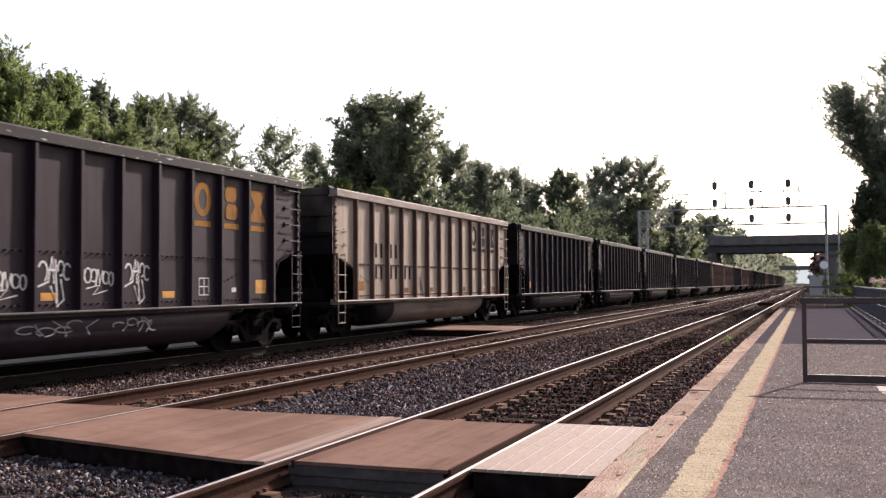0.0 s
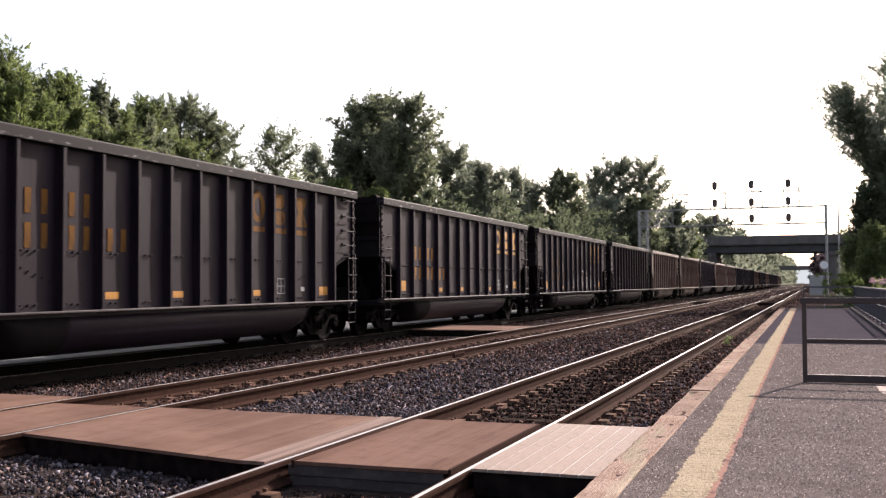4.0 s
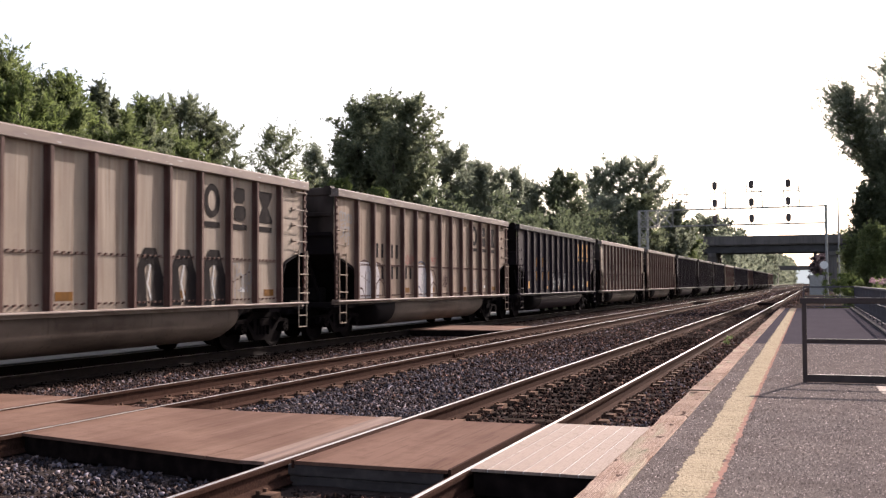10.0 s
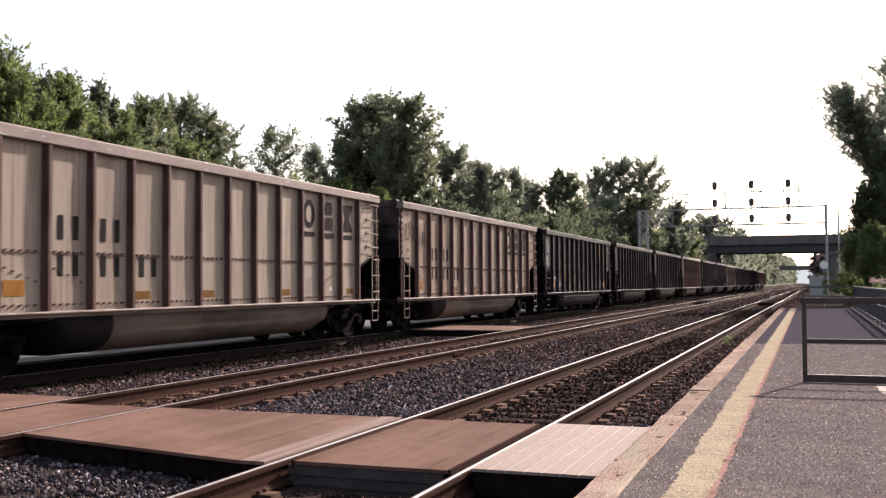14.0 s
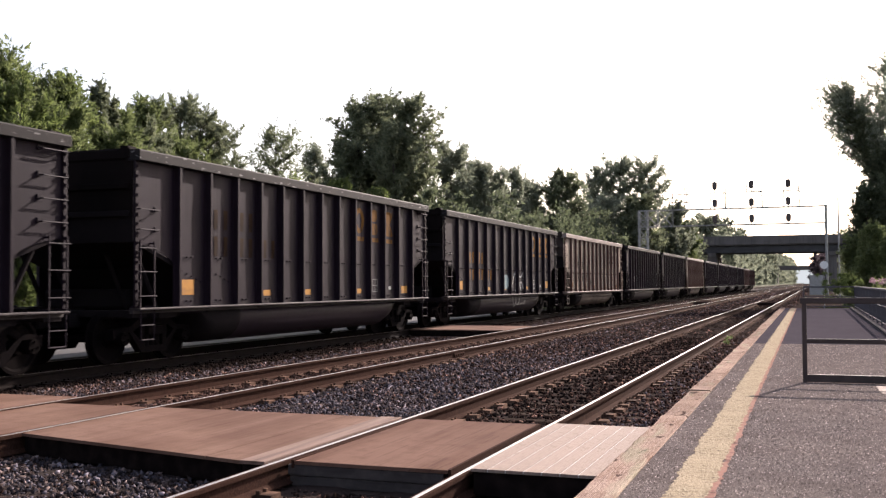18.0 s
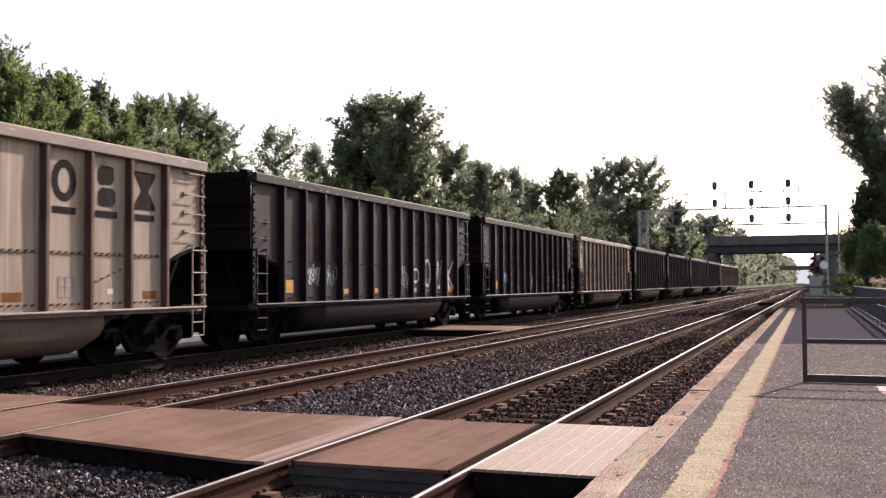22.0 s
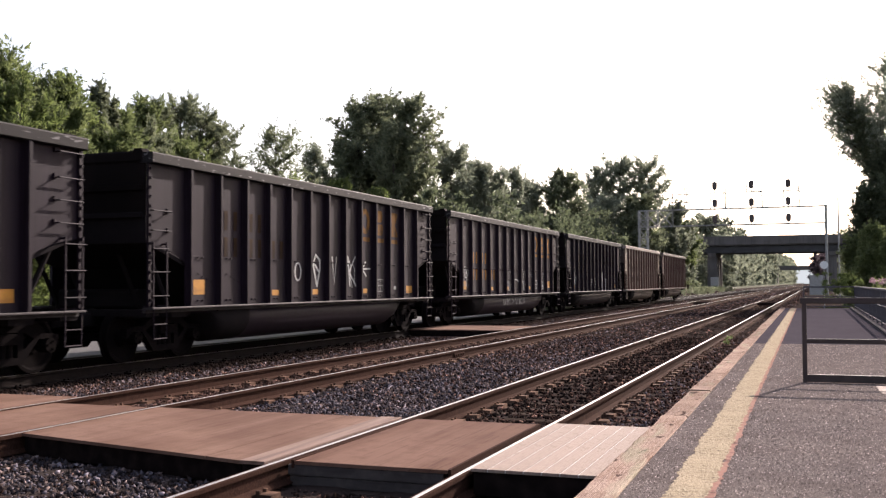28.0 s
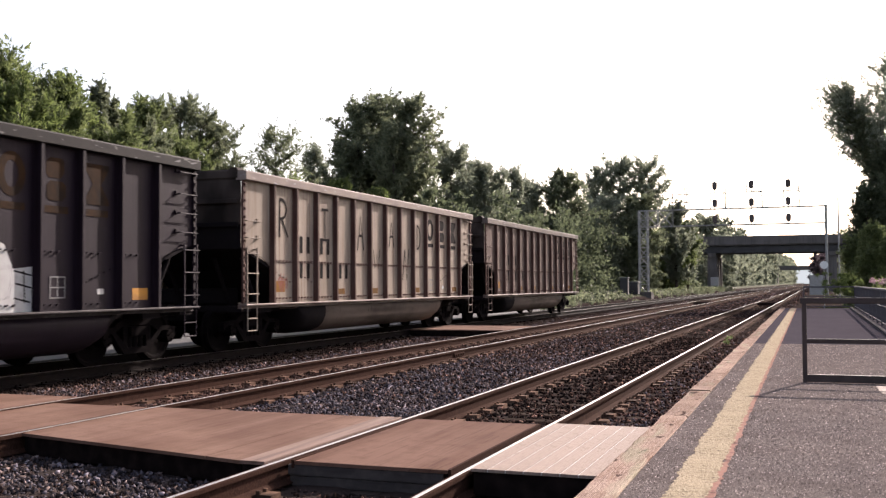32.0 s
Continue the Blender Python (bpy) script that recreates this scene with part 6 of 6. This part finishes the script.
def spray(a, b, radii, per, size, seed, along=0.0):
    """Small leaves strewn along twigs from a to b, closer to the twig towards its tip; along: how far they point the twig's way."""
    rng = np.random.default_rng(seed)
    a, b = np.repeat(np.asarray(a, float), per, 0), np.repeat(np.asarray(b, float), per, 0)
    r = np.repeat(np.asarray(radii, float), per)
    n = len(a)
    s = rng.uniform(0, 1.08, n)[:, None]
    d = rng.normal(size=(n, 3))
    d /= np.linalg.norm(d, axis=1)[:, None]
    p = a + (b - a) * s + d * (r * rng.uniform(0.05, 1.0, n) ** 0.6)[:, None] * (1.05 - 0.7 * s) * np.array([1, 1, 0.85])
    u = rng.normal(size=(n, 3))
    u /= np.linalg.norm(u, axis=1)[:, None]
    if along:
        way = (b - a) / (np.linalg.norm(b - a, axis=1)[:, None] + 1e-9)
        u = u * (1 - along) + (way * 0.8 + d * 0.5) * along
        u /= np.linalg.norm(u, axis=1)[:, None] + 1e-9
    w = np.cross(u, rng.normal(size=(n, 3)))
    w /= np.linalg.norm(w, axis=1)[:, None]
    L = size * rng.uniform(0.5, 1.4, n)[:, None]
    slim = 0.55 - 0.2 * along
    v = np.stack([p - u * L * 0.9 - w * L * slim * 0.7, p + u * L * (1.0 + 0.4 * along), p - u * L * 0.2 + w * L * slim], 1)
    return v.reshape(-1, 3), np.arange(3 * n).reshape(n, 3)


# what sets the forms apart: twigs a limb, share of leaves, twig length against the crown and at least, clump width, how leaves point
FORMS = {
    "maple": (15, 0.75, 0.16, 0.34, (0.22, 0.42), 0.6),
    "round": (19, 0.6, 0.1, 0.5, (0.34, 0.56), 0.25),
    "airy": (17, 0.4, 0.1, 0.5, (0.34, 0.55), 0.3),
    "cone": (12, 0.5, 0.12, 0.16, (0.14, 0.26), 0.5),
}


def tree(x, y, height, radius, mat, seed, label, low=0.15, limbs=34, per=60, size=0.1, form="round", lean=None):
    """A tapered trunk, rising limbs with side twigs, and a crown of leaves strewn along the twigs."""
    rng = np.random.default_rng(seed)
    base = float(ground_height(np.array([x]), np.array([y]))[0]) - 0.1
    top = thing("tree", pose(x, y, base), label, "tree", "trees along the line")
    twigs, share, stretch, least, clump, along = FORMS[form]
    s = Shape()
    tr = 0.014 * height + 0.04
    bend = Vector((*rng.normal(0, 0.012 * height, 2), 0))
    if lean is not None:
        bend.x = lean
    mid, tip = Vector((bend.x * 0.45, bend.y * 0.45, height * 0.45)), Vector((bend.x * 0.93, bend.y * 0.93, height * 0.93))
    s.bar((0, 0, 0), mid, tr, 8, r2=tr * 0.65)
    s.bar(mid, tip, tr * 0.65, 8, r2=tr * 0.1)
    off = Vector(rng.uniform(-50, 50, 3))
    a, b, radii = [], [], []
    turn = rng.uniform(0, 6.28)
    for i in range(limbs):
        k = ((i + rng.uniform(0.1, 0.9)) / limbs) ** (1.0 if form != "cone" else 0.8)
        h = low + (1 - low) * k
        az = turn + i * 2.39996 + rng.normal(0, 0.35)
        if form == "cone":
            wide = radius * (1.04 - k) ** 0.6
        else:
            wide = radius * (0.8 + 0.5 * k if k < 0.4 else math.sqrt(max(0.02, 1 - ((k - 0.4) / 0.64) ** 2)))
        at = Vector((math.cos(az), math.sin(az), 0))
        lump = 0.84 + 0.45 * noise.noise(at * 1.2 + off + Vector((0, 0, 2.6 * k))) + 0.3 * noise.noise(at * 2.7 + off + Vector((0, 0, 6 * k)))
        reach = wide * lump * (rng.uniform(0.75, 1.08) if i % 3 else rng.uniform(0.3, 0.7))
        tall = height * (h - 0.03 * rng.random() * (1 - k) + 0.02 * noise.noise(at * 1.6 + off)) - 0.5 * least
        drop = reach * (0.1 if form == "cone" else rng.uniform(0.55, 1.0))
        z0 = min(max(height * low * 0.6, tall - drop), height * 0.88)
        root = bend * (z0 / height) + Vector((0, 0, z0))
        end = bend * h + at * reach + Vector((0, 0, tall))
        joint = root.lerp(end, 0.55) + Vector((0, 0, -0.04 * reach))
        s.bar(root, joint, tr * 0.3 * (1.15 - k), 5, r2=tr * 0.16)
        s.bar(joint, end, tr * 0.16, 4, r2=tr * 0.04)
        away = (end - root).normalized()
        for j in range(twigs):
            f = 0.22 + 0.78 * (j + rng.random()) / twigs
            p = root.lerp(joint, f / 0.55) if f < 0.55 else joint.lerp(end, (f - 0.55) / 0.45)
            d = (away * 0.5 + Vector(rng.normal(0, 0.55, 3)) + Vector((0, 0, 0.45 if form == "maple" else 0.2))).normalized()
            length = radius * stretch * rng.uniform(0.6, 1.5) + least * rng.uniform(0.6, 1.3)
            q = p + d * length
            a.append(p), b.append(q), radii.append(length * rng.uniform(*clump))
            if j % 2:
                s.bar(p, q, tr * 0.05, 3, r2=tr * 0.02)
    for j in range(3 if form == "cone" else 0):
        p = tip + Vector(rng.normal(0, 0.1, 3))
        a.append(p - Vector((0, 0, 0.3))), b.append(p + Vector((*rng.normal(0, 0.12, 2), height * rng.uniform(0.05, 0.09)))), radii.append(0.05)
    part("trunk", s.mesh("trunk", BARK), top)
    v, f = spray(a, b, radii, max(6, int(per * share)), size, seed + 1, along)
    part("crown", cloud("crown", v, f, mat), top)
    return top


SAYS = {"dark_oak_leaf": "tall dark-leaved broadleaf tree behind the train", "green_leaf": "green broadleaf tree at the edge of the wood", "haze_paled_leaf": "broadleaf tree far along the line, leaf colour paled for haze", "bright_leaf": "bright green young tree beside the line"}
# x, y, height, crown radius, leaf, limbs, lowest limb, form
TREES = [
    (-26.5, 34.0, 8.7, 1.2, LEAF_MID, 40, 0.4, "maple"),
    (-23.4, 24.0, 8.6, 2.5, LEAF_MID, 80, 0.26, "maple"),
    (-25.3, 27.6, 8.8, 1.5, LEAF_MID, 42, 0.37, "maple"),
    (-24.9, 29.0, 9.0, 0.75, LEAF_LIGHT, 20, 0.80, "airy"),
    (-21.5, 23.0, 7.4, 1.9, LEAF_LIGHT, 46, 0.15, "maple"),
    (-22.5, 26.0, 7.3, 1.7, LEAF_MID, 50, 0.21, "maple"),
    (-25.3, 31.0, 9.2, 0.95, LEAF_DARK, 80, 0.10, "cone"),
    (-25.2, 32.0, 8.7, 0.6, LEAF_DARK, 46, 0.10, "cone"),
    (-28.7, 38.0, 9.9, 1.6, LEAF_MID, 36, 0.41, "maple"),
    (-28.5, 39.0, 9.8, 1.6, LEAF_DARK, 34, 0.42, "maple"),
    (-29.2, 42.0, 10.6, 1.9, LEAF_DARK, 38, 0.37, "maple"),
    (-28.6, 43.0, 10.3, 1.9, LEAF_DARK, 34, 0.39, "maple"),
    (-28.3, 44.0, 9.8, 1.7, LEAF_DARK, 30, 0.45, "maple"),
    (-23.7, 30.0, 7.3, 1.9, LEAF_MID, 44, 0.14, "maple"),
    (-25.7, 35.0, 8.0, 2.0, LEAF_DARK, 46, 0.11, "maple"),
    (-26.2, 38.0, 8.1, 1.7, LEAF_MID, 36, 0.30, "maple"),
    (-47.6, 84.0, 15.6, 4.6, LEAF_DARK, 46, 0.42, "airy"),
    (-46.8, 90.0, 14.6, 1.6, LEAF_HAZE, 22, 0.73, "airy"),
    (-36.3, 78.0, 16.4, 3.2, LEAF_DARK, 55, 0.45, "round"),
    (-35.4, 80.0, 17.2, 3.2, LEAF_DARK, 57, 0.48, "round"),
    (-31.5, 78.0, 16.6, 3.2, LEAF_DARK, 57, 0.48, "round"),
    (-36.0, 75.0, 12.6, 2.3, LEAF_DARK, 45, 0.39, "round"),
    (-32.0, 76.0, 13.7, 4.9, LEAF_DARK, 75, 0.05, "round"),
    (-30.7, 86.0, 13.3, 3.4, LEAF_HAZE, 55, 0.34, "round"),
    (-28.3, 88.0, 11.7, 2.7, LEAF_HAZE, 42, 0.41, "round"),
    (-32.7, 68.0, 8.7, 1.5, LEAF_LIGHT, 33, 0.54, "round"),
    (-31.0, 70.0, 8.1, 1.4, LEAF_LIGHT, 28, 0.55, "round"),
    (-32.3, 98.0, 12.8, 3.4, LEAF_HAZE, 50, 0.32, "round"),
    (-31.6, 108.0, 13.2, 4.1, LEAF_HAZE, 52, 0.20, "round"),
    (-30.3, 112.0, 12.2, 2.5, LEAF_HAZE, 37, 0.46, "round"),
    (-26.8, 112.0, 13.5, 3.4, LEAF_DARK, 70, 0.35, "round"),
    (-25.1, 124.0, 15.4, 3.5, LEAF_HAZE, 32, 0.59, "airy"),
    (-22.8, 126.0, 16.8, 4.6, LEAF_HAZE, 49, 0.52, "airy"),
    (-19.3, 128.0, 16.9, 3.9, LEAF_HAZE, 37, 0.59, "airy"),
    (-24.2, 120.0, 11.4, 5.9, LEAF_HAZE, 57, 0.05, "round"),
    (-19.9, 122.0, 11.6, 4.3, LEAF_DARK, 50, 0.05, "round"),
    (-17.0, 134.0, 11.4, 2.9, LEAF_HAZE, 36, 0.20, "round"),
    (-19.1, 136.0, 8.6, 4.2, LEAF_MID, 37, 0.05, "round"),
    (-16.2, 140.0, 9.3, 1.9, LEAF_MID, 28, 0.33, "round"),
    (-23.0, 236.0, 16.5, 7.0, LEAF_HAZE, 70, 0.05, "round"),
    (-22.5, 270.0, 17.5, 6.5, LEAF_HAZE, 60, 0.05, "round"),
    (-22.0, 330.0, 18.0, 6.0, LEAF_HAZE, 56, 0.05, "round"),
    (-21.5, 430.0, 19.5, 5.5, LEAF_HAZE, 50, 0.05, "round"),
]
for i, (x, y, h, r, mat, n, low, form) in enumerate(TREES):
    far = y > 55
    label = "slender dark conifer among the broadleaf trees" if form == "cone" else SAYS[mat.name]
    tree(x, y, h, r, mat, 100 + i, label, low=low, limbs=n, per=42 if far else 70, size=0.0008 * y + 0.08 if far else 0.075, form=form)
for i, (x, y, h, r, mat, n, low, form, lean) in enumerate([
    (9.6, 80.0, 16.8, 3.5, LEAF_HAZE, 76, 0.68, "airy", -7.9),
    (8.0, 82.0, 19.2, 3.0, LEAF_HAZE, 44, 0.62, "airy", -2.8),
    (9.4, 79.0, 14.6, 1.1, LEAF_DARK, 60, 0.3, "round", -6.6),
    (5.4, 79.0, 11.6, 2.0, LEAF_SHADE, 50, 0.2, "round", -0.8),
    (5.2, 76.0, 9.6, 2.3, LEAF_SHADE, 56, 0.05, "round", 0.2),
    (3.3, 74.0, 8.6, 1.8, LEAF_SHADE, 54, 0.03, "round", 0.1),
    (3.5, 68.0, 5.4, 1.4, LEAF_MID, 40, 0.03, "round", 0.0),
    (2.8, 73.0, 5.0, 1.3, LEAF_MID, 36, 0.03, "round", 0.0),
]):
    tree(x, y, h, r, mat, 200 + i, "dark tree overhanging the rear of the platform" if y > 70 else "green bushy tree behind the platform railing", low=low, limbs=n, per=90, size=0.085 if y > 70 else 0.075, form=form, lean=lean)


def woods(name, rows, mat, seed, per, size, label):
    """A band of undergrowth or distant wood, too many stems to count."""
    rng = np.random.default_rng(seed)
    cs, rs = [], []
    for x, y, h, r in rows:
        n = max(4, int(h * 1.6))
        for k in range(n):
            z = h * (k + 0.5) / n
            cs.append((x + rng.normal(0, r * 0.5), y + rng.normal(0, r * 0.5), z - 0.4)), rs.append(r * rng.uniform(0.45, 0.8))
    v, f = leaves(np.array(cs), np.array(rs), per, size, seed + 1)
    tagged(part(name, cloud(name, v, f, mat)), label, "woods", kind="stuff")


rng = random.Random(8)
rows = [(-23.5 + rng.uniform(-2.5, 1.5), y + rng.uniform(-1, 1), rng.uniform(3.5, 6.0) + (1.6 if 24 < y < 46 else 0), rng.uniform(1.2, 1.9)) for y in range(10, 60, 2)]
woods("undergrowth", rows, LEAF_MID, 31, 110, 0.14, "dense green undergrowth at the edge of the wood")
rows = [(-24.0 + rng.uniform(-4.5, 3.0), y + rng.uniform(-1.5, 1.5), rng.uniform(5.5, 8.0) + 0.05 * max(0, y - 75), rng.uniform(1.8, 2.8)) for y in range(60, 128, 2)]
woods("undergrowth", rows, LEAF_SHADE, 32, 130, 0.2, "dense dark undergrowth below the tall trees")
rows = [(-23.0 + rng.uniform(-4.5, 3.0), y + rng.uniform(-1.5, 1.5), rng.uniform(7.5, 11.0), rng.uniform(2.0, 3.0)) for y in range(128, 196, 2)]
woods("undergrowth", rows, LEAF_DARK, 42, 120, 0.22, "green undergrowth along the bank before the bridge")
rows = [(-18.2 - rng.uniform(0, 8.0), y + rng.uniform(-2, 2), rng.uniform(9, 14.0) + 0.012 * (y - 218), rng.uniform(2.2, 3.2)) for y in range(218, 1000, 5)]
woods("far_wood", rows, LEAF_HAZE, 33, 90, 0.42, "distant green wood beside the line beyond the bridge")
rows = [(1.7 + rng.uniform(-1.4, 2.6), y + rng.uniform(-2, 2), rng.uniform(6, 9.0), rng.uniform(1.0, 1.7)) for y in range(218, 340, 3)]
woods("undergrowth", rows, COPPER, 43, 90, 0.3, "dark purple-leaved thicket beside the line beyond the bridge")
rows = [(6.0 + rng.uniform(-3, 5.0), y + rng.uniform(-3, 3), rng.uniform(8, 14.0), rng.uniform(2.5, 4)) for y in range(222, 520, 8)]
woods("far_wood", rows, LEAF_DARK, 34, 60, 0.45, "distant dark wood on the platform side beyond the bridge")
rows = [(-60.0 + rng.uniform(-15, 15.0), y + rng.uniform(-5, 5), rng.uniform(7, 12.0), rng.uniform(3, 5)) for y in range(20, 260, 8)]
woods("far_wood", rows, LEAF_DARK, 35, 50, 0.5, "wood standing behind the first row of trees")
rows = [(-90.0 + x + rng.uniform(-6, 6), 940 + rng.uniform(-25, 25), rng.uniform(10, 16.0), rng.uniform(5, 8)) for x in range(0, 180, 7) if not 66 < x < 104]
woods("far_wood", rows, LEAF_HAZE, 36, 60, 0.9, "distant wood closing the far end of the line, paled for haze")
# the wooded skyline beyond everything else, its haze put in as a pale glow
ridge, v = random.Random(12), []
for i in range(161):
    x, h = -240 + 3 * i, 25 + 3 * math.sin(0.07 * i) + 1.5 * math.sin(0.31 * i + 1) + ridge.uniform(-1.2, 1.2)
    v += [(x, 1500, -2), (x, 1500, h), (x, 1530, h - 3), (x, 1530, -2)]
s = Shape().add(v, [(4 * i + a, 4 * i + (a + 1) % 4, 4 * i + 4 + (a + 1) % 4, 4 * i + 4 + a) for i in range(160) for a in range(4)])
tagged(part("backdrop", s.mesh("backdrop", SKYLINE)), "pale blue-grey wooded skyline, its haze put in as glow", "skyline", kind="structure")
rows = [(3.3 + rng.uniform(-0.3, 0.8), y, rng.uniform(0.8, 2.6), rng.uniform(0.6, 1.0)) for y in range(24, 90, 2)]
woods("undergrowth", rows, LEAF_MID, 37, 90, 0.1, "bushes behind the platform railing")

rows = [(rng.uniform(0.55, 2.3), 60.5 + rng.uniform(-0.5, 0.5), rng.uniform(1.9, 2.7), 0.4) for k in range(26)]
woods("undergrowth", rows, LEAF_LIGHT, 44, 130, 0.04, "yellow-green bushes past the end of the platform")
rows = [(-2.1 + rng.uniform(-0.1, 0.1), y + rng.uniform(-0.3, 0.3), 0.45, 0.13) for y in (26.5, 26.8)]
woods("weeds", rows, LEAF_MID, 38, 25, 0.035, "small yellow-green weeds between track and platform")
rows = [(-16.2 + rng.uniform(-1.6, 1.3), 58 + 0.45 * k + rng.uniform(-1, 1), rng.uniform(0.7, 1.25), rng.uniform(0.45, 0.8)) for k in range(320)]
woods("weeds", rows, LEAF_DARK, 39, 40, 0.11, "rough weeds along the foot of the bank")
blooms = np.array([(2.0 + 0.075 * k + rng.uniform(-0.1, 0.1), 44.0 + rng.uniform(-0.5, 0.5), 1.42 + rng.uniform(-0.09, 0.09)) for k in range(10)])
v, f = leaves(blooms, np.full(10, 0.16), 34, 0.035, 41)
tagged(part("flowering_shrub", cloud("flowering_shrub", v, f, PETAL)), "pink blooms of a shrub behind the platform railing", "woods", kind="stuff")


# ---- movement ----
def motions():
    for k, car in enumerate(TRAIN):
        walk(car, [(t, car_pose(k, t)) for t in (0.0, 8.0, 16.0, 24.0, 32.0)])
    # wheels roll without slipping; wheelsets at the same seat of a truck share one turning
    step = 0.06
    rows = [i * step for i in range(int(32.0 / step) + 1)] + [32.0]
    first = {}
    for car in TRAIN:
        for truck in car.children:
            if not truck.name.startswith("truck"):
                continue
            for w in truck.children:
                if not w.name.startswith("wheelset"):
                    continue
                seat = round(w.location.y, 2)
                if seat not in first:
                    walk(w, [(t, pose(0, seat, 0.457, math.degrees(run(t) / 0.457))) for t in rows])
                    first[seat] = w
                else:
                    w.rotation_mode = "QUATERNION"
                    keys = w.animation_data_create()
                    keys.action = first[seat].animation_data.action
                    keys.action_slot = first[seat].animation_data.action_slot


motions()
